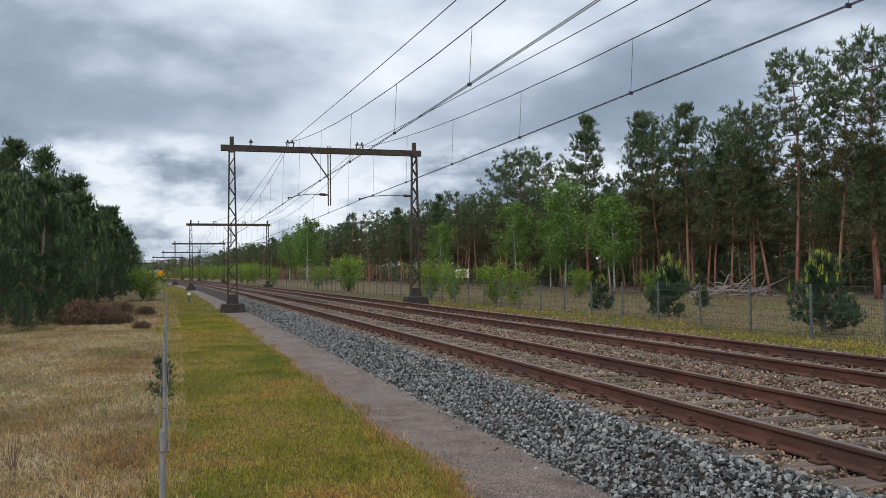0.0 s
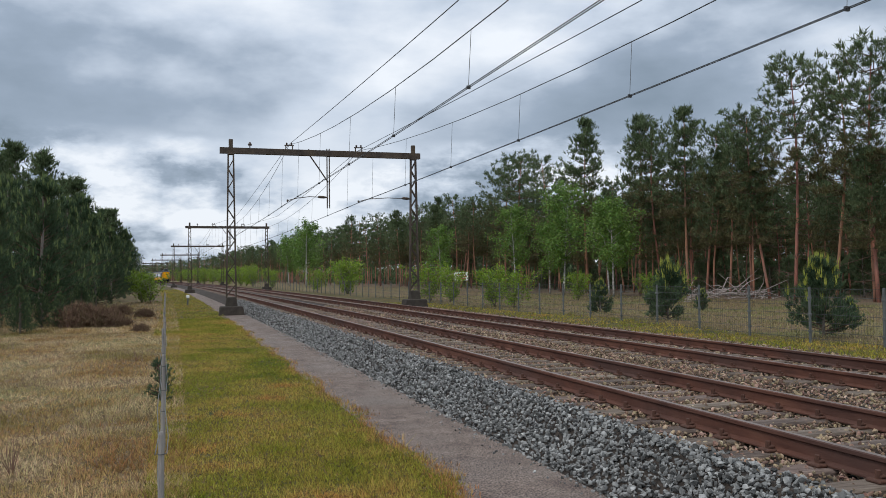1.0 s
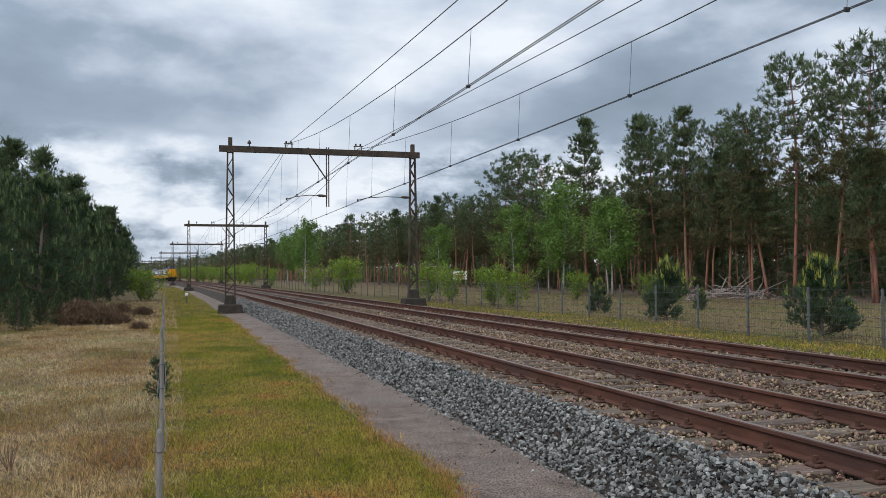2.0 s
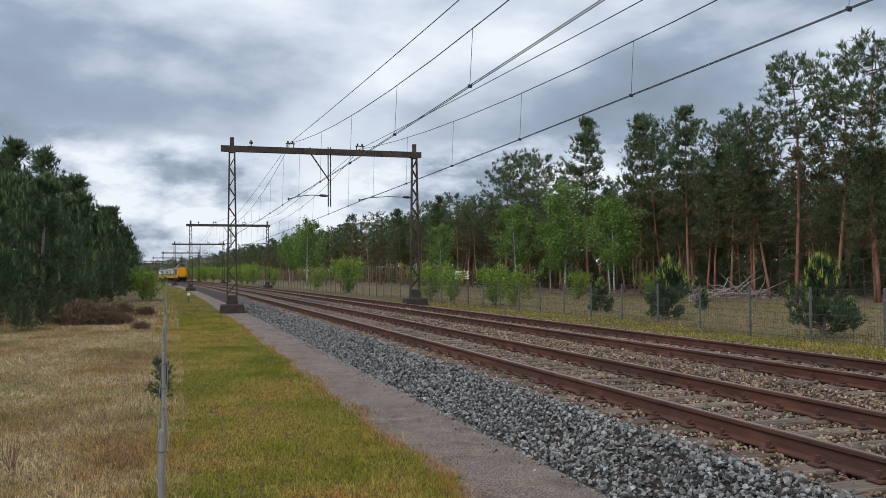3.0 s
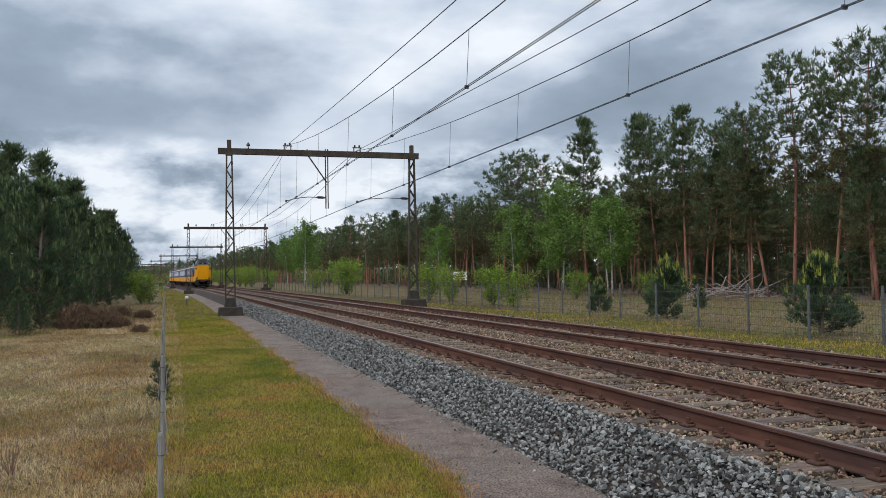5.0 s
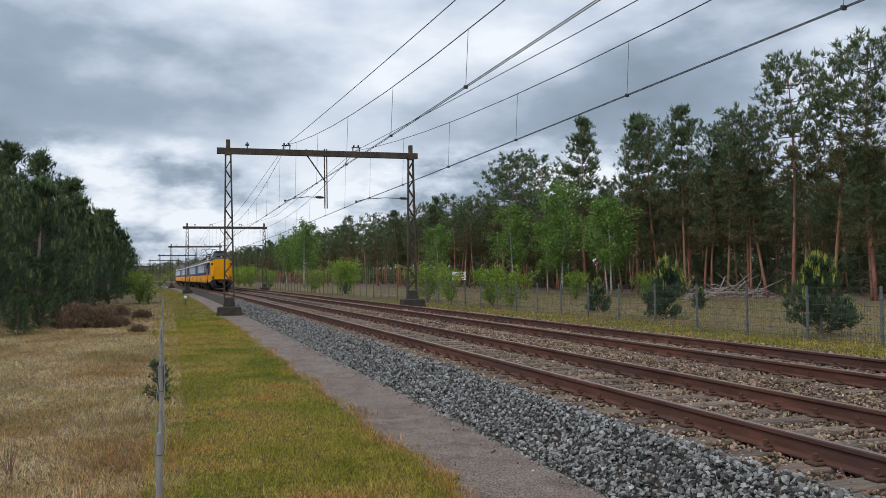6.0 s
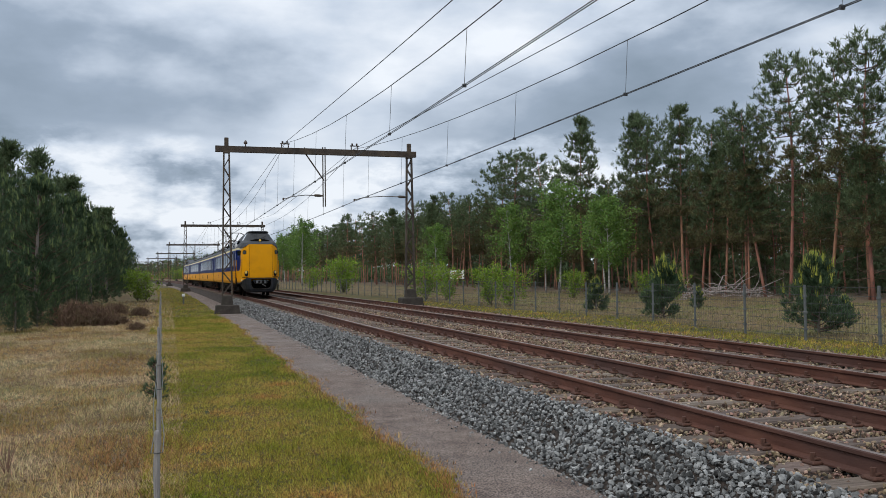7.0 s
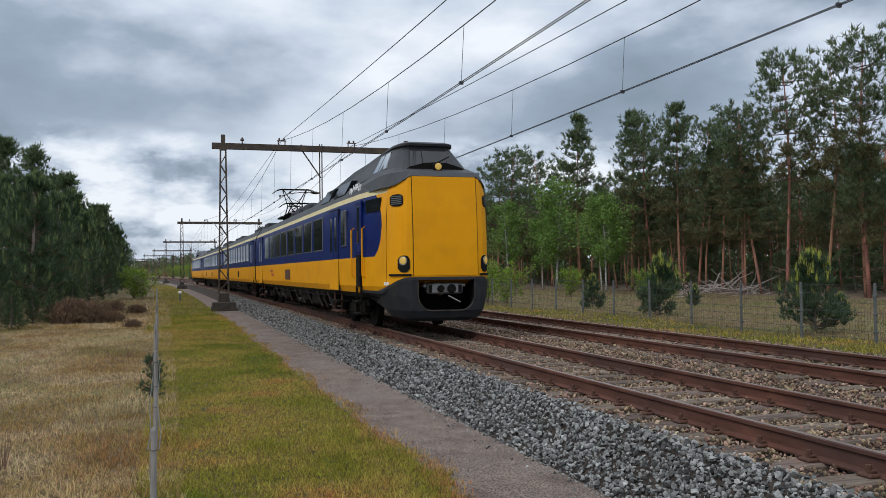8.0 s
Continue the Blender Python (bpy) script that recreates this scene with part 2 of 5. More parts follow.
    litter=mat("litter", [(0.09, 0.06, 0.04), (0.15, 0.1, 0.065), (0.08, 0.085, 0.03)], 1.0, 0.95, bump=0.7, bscale=12),
    stake=mat("stake", [(0.2, 0.185, 0.175), (0.34, 0.32, 0.3)], 8, 0.9, bump=0.5, stretch=(3, 3, 0.4)),
    frame=mat("frame", [(0.1, 0.105, 0.115), (0.16, 0.165, 0.175)], 4, 0.6, spec=0.1),
    galv=mat("galv", [(0.1, 0.11, 0.11), (0.17, 0.18, 0.175)], 5, 0.6, metal=0.3),
    galv_dark=mat("galv_dark", [(0.06, 0.065, 0.065), (0.11, 0.115, 0.11)], 5, 0.65, metal=0.3),
    signwhite=mat("signwhite", [(0.75, 0.75, 0.75), (0.85, 0.85, 0.85)], 3, 0.5),
    signred=mat("signred", [(0.4, 0.06, 0.05), (0.5, 0.1, 0.08)], 3, 0.5),
)


def zoned_earth():
    """Earth that turns from dry heath to green verge beside the path and below the far fence, darkened as shaded soil.
    """
    m = M["earth"]
    nt = m.node_tree
    N, L = nt.nodes.new, nt.links.new
    b = nt.nodes["Principled BSDF"]
    old = b.inputs["Base Color"].links[0].from_socket
    tc, sep = N("ShaderNodeTexCoord"), N("ShaderNodeSeparateXYZ")
    L(tc.outputs["Object"], sep.inputs[0])

    def mth(op, a, c):
        n = N("ShaderNodeMath")
        n.operation = op
        for k, v in enumerate((a, c)):
            if isinstance(v, (int, float)):
                n.inputs[k].default_value = v
            else:
                L(v, n.inputs[k])
        return n.outputs[0]
    lat = mth("ADD", sep.outputs["X"], mth("DIVIDE", mth("MULTIPLY", sep.outputs["Y"], sep.outputs["Y"]), 2 * RADIUS))
    n = N("ShaderNodeTexNoise")
    n.inputs["Scale"].default_value, n.inputs["Detail"].default_value = 1.2, 6
    L(tc.outputs["Object"], n.inputs[0])
    lat = mth("ADD", lat, mth("MULTIPLY", mth("SUBTRACT", n.outputs[0], 0.5), 1.6))

    def step(a, c):
        r = N("ShaderNodeMapRange")
        r.inputs[1].default_value, r.inputs[2].default_value = a, c
        L(lat, r.inputs[0])
        return r.outputs[0]
    mask = mth("MULTIPLY", step(-0.5, 0.5), mth("SUBTRACT", 1.0, step(16.0, 19.0)))
    r = N("ShaderNodeValToRGB")
    el = r.color_ramp.elements
    # verge tones likewise carry the shade under the grass
    el[0].position, el[0].color = 0.35, (0.035, 0.043, 0.006, 1)
    el[1].position, el[1].color = 0.68, (0.12, 0.075, 0.022, 1)
    n2 = N("ShaderNodeTexNoise")
    n2.inputs["Scale"].default_value, n2.inputs["Detail"].default_value = 0.9, 8
    L(tc.outputs["Object"], n2.inputs[0])
    L(n2.outputs[0], r.inputs[0])
    mx = N("ShaderNodeMix")
    mx.data_type = "RGBA"
    L(mask, mx.inputs[0])
    L(old, mx.inputs[6])
    L(r.outputs[0], mx.inputs[7])
    L(mx.outputs[2], b.inputs["Base Color"])


zoned_earth()
M["headlight"] = glow("headlight", (0.9, 0.6, 0.14), 0.3)


# ---- mesh tools ----
class Shape:
    """Gathers vertices and faces (each with a material slot) for one mesh."""

    def __init__(self):
        self.v, self.f, self.m = [], [], []

    def add(self, verts, faces, slot=0):
        k = len(self.v)
        self.v += [tuple(p) for p in verts]
        self.f += [tuple(i + k for i in q) for q in faces]
        self.m += [slot] * len(faces)
        return self

    def box(self, x0, x1, y0, y1, z0, z1, slot=0, m=None, cut=0.0):
        c = min(cut, (x1 - x0) / 3, (y1 - y0) / 3, (z1 - z0) / 3)
        if c <= 0:
            p = [Vector((x, y, z)) for z in (z0, z1) for y in (y0, y1) for x in (x0, x1)]
            q = [(0, 2, 3, 1), (4, 5, 7, 6), (0, 1, 5, 4), (2, 6, 7, 3), (0, 4, 6, 2), (1, 3, 7, 5)]
        else:
            p, ring = [], [(x0 + c, y0), (x1 - c, y0), (x1, y0 + c), (x1, y1 - c), (x1 - c, y1), (x0 + c, y1), (x0, y1 - c), (x0, y0 + c)]
            cx, cy = (x0 + x1) / 2, (y0 + y1) / 2
            for z, s in ((z0, 1), (z0 + c, 0), (z1 - c, 0), (z1, 1)):
                for x, y in ring:
                    p.append(Vector((x - (c if x > cx else -c) * s * 0.7, y - (c if y > cy else -c) * s * 0.7, z)))
            q = [tuple(range(7, -1, -1)), tuple(range(24, 32))]
            for r in range(3):
                for i in range(8):
                    j = (i + 1) % 8
                    q.append((r * 8 + i, r * 8 + j, r * 8 + 8 + j, r * 8 + 8 + i))
        if m is not None:
            p = [m @ a for a in p]
        return self.add(p, q, slot)

    def tube(self, pts, radii, sides=6, slot=0, caps=True):
        pts = [Vector(p) for p in pts]
        if isinstance(radii, (int, float)):
            radii = [radii] * len(pts)
        rings = []
        for i, p in enumerate(pts):
            d = (pts[min(i + 1, len(pts) - 1)] - pts[max(i - 1, 0)]).normalized()
            a = d.cross(Vector((0, 0, 1)) if abs(d.z) < 0.9 else Vector((1, 0, 0))).normalized()
            b = d.cross(a)
            rings += [p + (a * math.cos(t) + b * math.sin(t)) * radii[i] for t in (2 * math.pi * k / sides for k in range(sides))]
        q = [(r * sides + i, r * sides + (i + 1) % sides, (r + 1) * sides + (i + 1) % sides, (r + 1) * sides + i)
             for r in range(len(pts) - 1) for i in range(sides)]
        if caps:
            q += [tuple(range(sides - 1, -1, -1)), tuple(range((len(pts) - 1) * sides, len(pts) * sides))]
        return self.add(rings, q, slot)

    def beam(self, a, b, w, h, slot=0):
        """A square bar from a to b, w wide and h deep."""
        a, b = Vector(a), Vector(b)
        d = (b - a).normalized()
        s = d.cross(Vector((0, 1, 0)) if abs(d.y) < 0.9 else Vector((0, 0, 1))).normalized()
        t = d.cross(s)
        p = [e + s * (w / 2 * i) + t * (h / 2 * j) for e in (a, b) for i, j in ((-1, -1), (1, -1), (1, 1), (-1, 1))]
        return self.add(p, [(3, 2, 1, 0), (4, 5, 6, 7), (0, 1, 5, 4), (1, 2, 6, 5), (2, 3, 7, 6), (3, 0, 4, 7)], slot)

    def sweep(self, profile, ys, slot=0, closed=True, lat=0.0, z=0.0):
        """A cross-section (lat, z) carried along the bent railway."""
        n = len(profile)
        p = [place(lat + x, y, z + h) for y in ys for x, h in profile]
        e = n if closed else n - 1
        q = [(r * n + i, (r + 1) * n + i, (r + 1) * n + (i + 1) % n, r * n + (i + 1) % n) for r in range(len(ys) - 1) for i in range(e)]
        return self.add(p, q, slot)

    def mesh(self, name, mats, smooth=False):
        me = bpy.data.meshes.new(name)
        me.from_pydata(self.v, [], self.f)
        for a in mats if isinstance(mats, (list, tuple)) else [mats]:
            me.materials.append(a)
        if max(self.m, default=0):
            me.polygons.foreach_set("material_index", self.m)
        if smooth:
            me.polygons.foreach_set("use_smooth", [True] * len(self.f))
        me.update()
        return me


def part(name, sh, mats, parent=None, label="", smooth=False, fix=False):
    me = sh.mesh(name, mats, smooth)
    if fix:
        bm = bmesh.new()
        bm.from_mesh(me)
        bmesh.ops.recalc_face_normals(bm, faces=bm.faces)
        bm.to_mesh(me)
        bm.free()
    ob = new(name, me)
    if parent is not None:
        ob.parent = parent
    return tagged(ob, label)


def cloud_mesh(name, verts, faces, mats, slots=None):
    """A mesh from number arrays: verts (n, 3), faces (m, k)."""
    me = bpy.data.meshes.new(name)
    k = faces.shape[1]
    me.vertices.add(len(verts))
    me.vertices.foreach_set("co", np.ascontiguousarray(verts, dtype=np.float32).ravel())
    me.loops.add(faces.size)
    me.loops.foreach_set("vertex_index", np.ascontiguousarray(faces, dtype=np.int32).ravel())
    me.polygons.add(len(faces))
    me.polygons.foreach_set("loop_start", np.arange(0, faces.size, k, dtype=np.int32))
    me.polygons.foreach_set("loop_total", np.full(len(faces), k, dtype=np.int32))
    for a in mats if isinstance(mats, (list, tuple)) else [mats]:
        me.materials.append(a)
    if slots is not None:
        me.polygons.foreach_set("material_index", np.ascontiguousarray(slots, dtype=np.int32))
    me.polygons.foreach_set("use_smooth", np.zeros(len(faces), dtype=bool))
    me.update(calc_edges=True)
    me.validate()
    return me


rng = np.random.default_rng(7)

# ---- ground and railway ----
def lie(x, y):
    """Height of the ground at a point: gentle swells, calmer beside the railway."""
    lat = x + y * y / (2 * RADIUS)
    if not -60 < lat < 90 or y > 700:
        return GROUND
    n = noise.noise((x * 0.35, y * 0.35, 0)) * 0.05 + noise.noise((x * 0.09, y * 0.09, 3)) * 0.12
    calm = float(np.interp(lat, (-1.5, 0.4, 14.0, 17.0), (1.0, 0.12, 0.12, 1.0)))
    return GROUND + n * calm - (0.03 if 3.0 < lat < 13.5 else 0)


def ground():
    xs = np.unique(np.concatenate([np.linspace(-12, 20, 90), np.linspace(20, 90, 40), np.linspace(-90, -12, 40), [-2500, -900, -350, 350, 900, 2500]]))
    ys = np.unique(np.concatenate([np.linspace(-6, 40, 90), np.linspace(40, 200, 60), np.linspace(200, 700, 30), [-2500, -700, -150, -40, 1200, 2500, 4500]]))
    sh = Shape()
    for y in ys:
        for x in xs:
            h = lie(x, y)
            sh.v.append((x, y, h))
    n = len(xs)
    for j in range(len(ys) - 1):
        for i in range(n - 1):
            sh.f.append((j * n + i, j * n + i + 1, (j + 1) * n + i + 1, (j + 1) * n + i))
    sh.m = [0] * len(sh.f)
    g = part("ground", sh, M["earth"], smooth=True)
    tagged(g, "sandy heath ground with dry yellowed grass, soil darkened for shade among the blades", "ground", kind="structure")
    return g


YS = [-60 + 5 * i for i in range(33)] + [105 + 12 * i for i in range(50)]


def path_strip():
    sh = Shape()
    ys = [-40 + 0.5 * i for i in range(240)] + [80 + 4 * i for i in range(60)]
    lefts = [2.22 + 0.07 * noise.noise((0, y * 0.9, 0)) + 0.2 * noise.noise((4, y * 0.22, 0)) for y in ys]
    n = 4
    for y, a in zip(ys, lefts):
        for x, z in ((a, -0.06), (a + 0.04, 0.012), (3.42, 0.014), (3.46, -0.06)):
            sh.v.append(place(x, y, GROUND + z))
    for r in range(len(ys) - 1):
        for i in range(n - 1):
            sh.f.append((r * n + i, r * n + i + 1, (r + 1) * n + i + 1, (r + 1) * n + i))
            sh.m.append(0)
    p = part("gravel_path", sh, M["path"])
    tagged(p, "narrow grey-brown fine gravel path along the ballast", "path", kind="structure")


BED = ((3.3, GROUND - 0.06), (3.45, GROUND + 0.03), (4.12, -0.19), (4.4, -0.2), (6.8, -0.2), (7.0, -0.19), (7.36, -0.19), (7.8, -0.2), (10.45, -0.2),
       (10.7, -0.17), (11.5, -0.2), (12.6, GROUND - 0.06))


def bed_height(lat):
    return float(np.interp(lat, [p[0] for p in BED], [p[1] for p in BED]))


def ballast():
    sh = Shape()
    ys = [-60 + 0.4 * i for i in range(260)] + [44 + 4 * i for i in range(160)]
    prof = []
    for (a, za), (b, zb) in zip(BED[:-1], BED[1:]):
        k = max(1, int((b - a) / 0.2))
        prof += [(a + (b - a) * i / k, za + (zb - za) * i / k) for i in range(k)]
    prof.append(BED[-1])
    n = len(prof)
    for y in ys:
        for x, z in prof:
            sh.v.append(place(x, y, z - 0.02 + 0.012 * noise.noise((x * 7, y * 7, 0))))
    sh.f = [(r * n + i, r * n + i + 1, (r + 1) * n + i + 1, (r + 1) * n + i) for r in range(len(ys) - 1) for i in range(n - 1)]
    sh.m = [0] * len(sh.f)
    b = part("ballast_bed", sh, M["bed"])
    return tagged(b, "broad bed of crushed stone ballast under the tracks, coloured dark as the shade between stones", "ballast", kind="structure")


def stone_forms(count=8):
    """Angular lumps of broken rock: faces and unit vertices."""
    bm = bmesh.new()
    bmesh.ops.create_icosphere(bm, subdivisions=1, radius=1.0)
    base = np.array([v.co[:] for v in bm.verts])
    faces = np.array([[v.index for v in f.verts] for f in bm.faces])
    bm.free()
    forms = []
    for _ in range(count):
        v = base.copy()
        for _ in range(9):                       # knock flat facets off
            d = rng.normal(size=3)
            d /= np.linalg.norm(d)
            h = v @ d
            lim = rng.uniform(0.28, 0.7)
            v -= np.outer(np.maximum(h - lim, 0), d)
        v *= rng.uniform(0.85, 1.1, size=(len(v), 1))
        forms.append(v * rng.uniform([0.8, 0.6, 0.5], [1.2, 0.9, 0.75]))
    return forms, faces


FORMS, STONE_FACES = stone_forms()


def turns(n):
    q = rng.normal(size=(n, 4))
    q /= np.linalg.norm(q, axis=1, keepdims=True)
    w, x, y, z = q.T
    return np.stack([np.stack([1 - 2 * (y * y + z * z), 2 * (x * y - z * w), 2 * (x * z + y * w)], -1),
                     np.stack([2 * (x * y + z * w), 1 - 2 * (x * x + z * z), 2 * (y * z - x * w)], -1),
                     np.stack([2 * (x * z - y * w), 2 * (y * z + x * w), 1 - 2 * (x * x + y * y)], -1)], 1)


def stones(name, lat, y, z, size, material, parent, label):
    n = len(lat)
    pick = rng.integers(0, len(FORMS), n)
    v = np.stack(FORMS)[pick] * size[:, None, None]
    v = np.einsum("nij,nkj->nki", turns(n), v)
    v += np.stack([lat - y * y / (2 * RADIUS), y, z], -1)[:, None]
    k = v.shape[1]
    f = (STONE_FACES[None] + (np.arange(n) * k)[:, None, None]).reshape(-1, 3)
    ob = new(name, cloud_mesh(name, v.reshape(-1, 3), f, material))
    ob.parent = parent
    return tagged(ob, label, kind="stuff")


def ballast_stones(bed):
    H = np.vectorize(bed_height)

    def lay(lat0, lat1, y0, y1, density, s0, s1):
        n = int((lat1 - lat0) * (y1 - y0) * density)
        lat, y = rng.uniform(lat0, lat1, n), rng.uniform(y0, y1, n)
        size = rng.uniform(s0, s1, n) * np.where(rng.random(n) < 0.12, 1.35, 1.0)
        return lat, y, H(lat) + rng.uniform(-0.55, 0.85, n) * size, size
    grey = [lay(3.28, 4.35, 4.2, 16, 860, 0.018, 0.042), lay(3.28, 4.35, 16, 30, 500, 0.022, 0.042), lay(3.28, 4.4, 30, 60, 130, 0.035, 0.055)]
    n = 260                                         # stones that rolled on to the path
    lat = 3.36 - np.abs(rng.normal(0, 0.12, n))
    grey.append((lat, rng.uniform(5.5, 30, n), np.full(n, GROUND + 0.02), rng.uniform(0.012, 0.03, n)))
    stones("ballast_stones", *[np.concatenate(c) for c in zip(*grey)], M["stone"], bed, "fresh blue-grey crushed ballast stones on the shoulder")
    brown = [lay(4.25, 6.95, 4.6, 18, 470, 0.018, 0.038), lay(4.25, 6.95, 18, 40, 110, 0.025, 0.042), lay(6.95, 10.5, 6, 24, 290, 0.022, 0.042),
             lay(6.95, 10.5, 24, 45, 80, 0.028, 0.048), lay(10.5, 12.3, 6, 40, 130, 0.025, 0.045)]
    stones("ballast_stones", *[np.concatenate(c) for c in zip(*brown)], M["stone_rusty"], bed, "rust-stained brown ballast stones between the rails")

    # the nearest stones one by one
    one = [Shape().add(f, [tuple(int(i) for i in t) for t in STONE_FACES]).mesh("ballast_stone", M["stone_single"]) for f in FORMS]
    rd = random.Random(21)
    for _ in range(300):
        lat, y, s = rd.uniform(3.3, 4.35), rd.uniform(4.6, 8.0), rd.uniform(0.026, 0.052)
        o = new("ballast_stone", one[rd.randrange(len(one))])
        o.parent = bed
        o.matrix_local = Matrix.Translation(place(lat, y, bed_height(lat) + 0.5 * s)) @ pose(0, 0, 0, rd.uniform(0, 360), rd.uniform(0, 360), rd.uniform(0, 360)) @ Matrix.Scale(s, 4)


RAIL = [(-0.075, -0.17), (0.075, -0.17), (0.075, -0.158), (0.016, -0.138), (0.011, -0.05), (0.036, -0.036), (0.036, -0.008), (0.026, 0.0),
        (-0.026, 0.0), (-0.036, -0.008), (-0.036, -0.036), (-0.011, -0.05), (-0.016, -0.138), (-0.075, -0.158)]


def track(lat, off, label):
    t = tagged(new("railway_track"), label, "railway track", kind="structure")
    t.location = place(lat, 0, 0)
    o = -Vector(t.location)
    for s in (-0.7535, 0.7535):
        sh = Shape()
        n = len(RAIL)
        ys = YS
        sh.v = [place(lat + s + x, y, z) + o for y in ys for x, z in RAIL]
        for r in range(len(ys) - 1):
            for i in range(n):
                sh.f.append((r * n + i, (r + 1) * n + i, (r + 1) * n + (i + 1) % n, r * n + (i + 1) % n))
                sh.m.append(1 if i == 7 else 0)
        part("rail", sh, [M["rail"], M["railtop"]], t, "rust-brown steel rail with a worn top", fix=True)
    sl = Shape().box(-1.3, 1.3, -0.125, 0.125, -0.32, -0.172, cut=0.02).mesh("sleeper", M["sleeper"])
    fa = Shape()
    for s in (-0.7535, 0.7535):
        for d in (-1, 1):
            fa.box(s + d * 0.115 - 0.05, s + d * 0.115 + 0.05, -0.07, 0.07, -0.171, -0.145, cut=0.012)
            fa.tube([(s + d * 0.11, 0.0, -0.15), (s + d * 0.11, 0.0, -0.085)], 0.022, 6)
            fa.box(s + d * 0.085 - 0.03, s + d * 0.085 + 0.03, -0.03, 0.03, -0.145, -0.12, cut=0.008)
    fa = fa.mesh("rail_fastening", M["rust"])
    rnd = random.Random(int(lat * 10))
    k0 = -40
    for k in range(k0, 300):
        y = off + 0.6 * k
        if y < 3 or y > 150:
            continue
        m = Matrix.Translation(place(lat, y, rnd.uniform(-0.008, 0.006)) + o) @ pose(rnd.uniform(-0.03, 0.03), 0, 0, 0, 0, heading(y) + rnd.uniform(-0.7, 0.7))
        s = new("sleeper", sl)
        s.parent, s.matrix_local = t, m
        if y < 60:
            c = new("rail_fastening", fa)
            c.parent, c.matrix_local = s, Matrix.Identity(4)
    return t


# ---- overhead line ----
SPAN, FIRST = 68.88, 44.97
POST_A, POST_B, BEAM_Z = 2.71, 12.18, 7.64


def gantry(y):
    g = tagged(new("overhead_line_gantry"), "brown steel lattice portal carrying the overhead wires on concrete feet", "gantry", "overhead line gantries")
    g.matrix_world = Matrix.Translation(place(0, y)) @ pose(0, 0, 0, 0, 0, heading(y))
    for lat, foot in ((POST_A, -0.54), (POST_B, -0.36)):
        b = Shape()
        z0 = foot - 0.1
        # two stepped blocks with sloping sides
        for (w0, w1, za, zb) in ((0.62, 0.55, z0, foot + 0.44), (0.29, 0.23, foot + 0.44, foot + 0.9)):
            p = [Vector((lat + sx * w, sy * w * 0.85, z)) for z, w in ((za, w0), (zb - 0.04, w1), (zb, w1 - 0.05)) for sx, sy in ((-1, -1), (1, -1), (1, 1), (-1, 1))]
            q = [(3, 2, 1, 0), (8, 9, 10, 11)] + [(r * 4 + i, r * 4 + (i + 1) % 4, r * 4 + 4 + (i + 1) % 4, r * 4 + 4 + i) for r in range(2) for i in range(4)]
            b.add(p, q)
        part("concrete_foot", b, M["concrete"], g, "dark weathered concrete foot", fix=True)
        z1, z2 = foot + 0.85, BEAM_Z - 0.1
        post = Shape()

        def half(z):
            return 0.235 + (0.125 - 0.235) * (z - z1) / (z2 - z1)
        for s in (-1, 1):
            a, c = Vector((lat + s * half(z1), 0, z1)), Vector((lat + s * half(z2), 0, z2))
            post.beam(a, c, 0.07, 0.2)
        part("post", post, M["steel"], g)
        br = Shape()
        z, s = z1 + 0.1, 1
        while z < z2 - 0.3:
            step = 0.36 + half(z) * 0.9
            zn = min(z + step, z2 - 0.1)
            for fy in (-0.09, 0.09):
                br.beam((lat - s * half(z), fy, z), (lat + s * half(zn), fy, zn), 0.05, 0.012)
            z, s = zn, -s
        part("lattice", br, M["steel"], g)
        cap = Shape().box(lat - 0.17, lat + 0.17, -0.14, 0.14, BEAM_Z - 0.16, BEAM_Z - 0.1, cut=0.01)
        cap.box(lat - 0.10, lat + 0.10, -0.10, 0.10, BEAM_Z - 0.1, BEAM_Z + 0.62, cut=0.015)
        part("post_head", cap, M["steel"], g)
    bm_ = Shape()
    bm_.box(2.17, 12.55, -0.12, -0.09, BEAM_Z - 0.1, BEAM_Z + 0.2)
    bm_.box(2.17, 12.55, 0.09, 0.12, BEAM_Z - 0.1, BEAM_Z + 0.2)
    bm_.box(2.17, 12.55, -0.09, 0.09, BEAM_Z + 0.17, BEAM_Z + 0.195)
    bm_.box(2.17, 12.55, -0.09, 0.09, BEAM_Z - 0.095, BEAM_Z - 0.07)
    part("cross_beam", bm_, M["steel"], g)
    # insulator stands above each track
    for lat in (TRACK_A + 0.05, TRACK_B + 0.08):
        st = Shape()
        for d in (-0.17, 0.17):
            st.beam((lat + d, 0, BEAM_Z + 0.195), (lat + d, 0, BEAM_Z + 0.42), 0.05, 0.05)
        st.beam((lat - 0.24, 0, BEAM_Z + 0.41), (lat + 0.24, 0, BEAM_Z + 0.41), 0.05, 0.06)
        part("insulator_stand", st, M["steel"], g)
        for d in (-0.12, 0.12):
            ins = Shape().tube([(lat + d, 0, BEAM_Z + 0.44 + h) for h in (0, 0.04, 0.055, 0.09, 0.11)], [0.035, 0.055, 0.04, 0.05, 0.025], 8)
            part("insulator", ins, M["insulator"], g)
    st = Shape().tube([(3.65, 0, BEAM_Z + 0.195), (3.65, 0, BEAM_Z + 0.34)], 0.03, 6)
    st.tube([(3.65, 0, BEAM_Z + 0.34), (3.65, 0, BEAM_Z + 0.4), (3.65, 0, BEAM_Z + 0.52)], [0.09, 0.1, 0.03], 8)
    part("insulator", st, M["insulator"], g)
    # drop tube with its brace and registration arms
    d = Shape()
    x0 = TRACK_A + 2.05
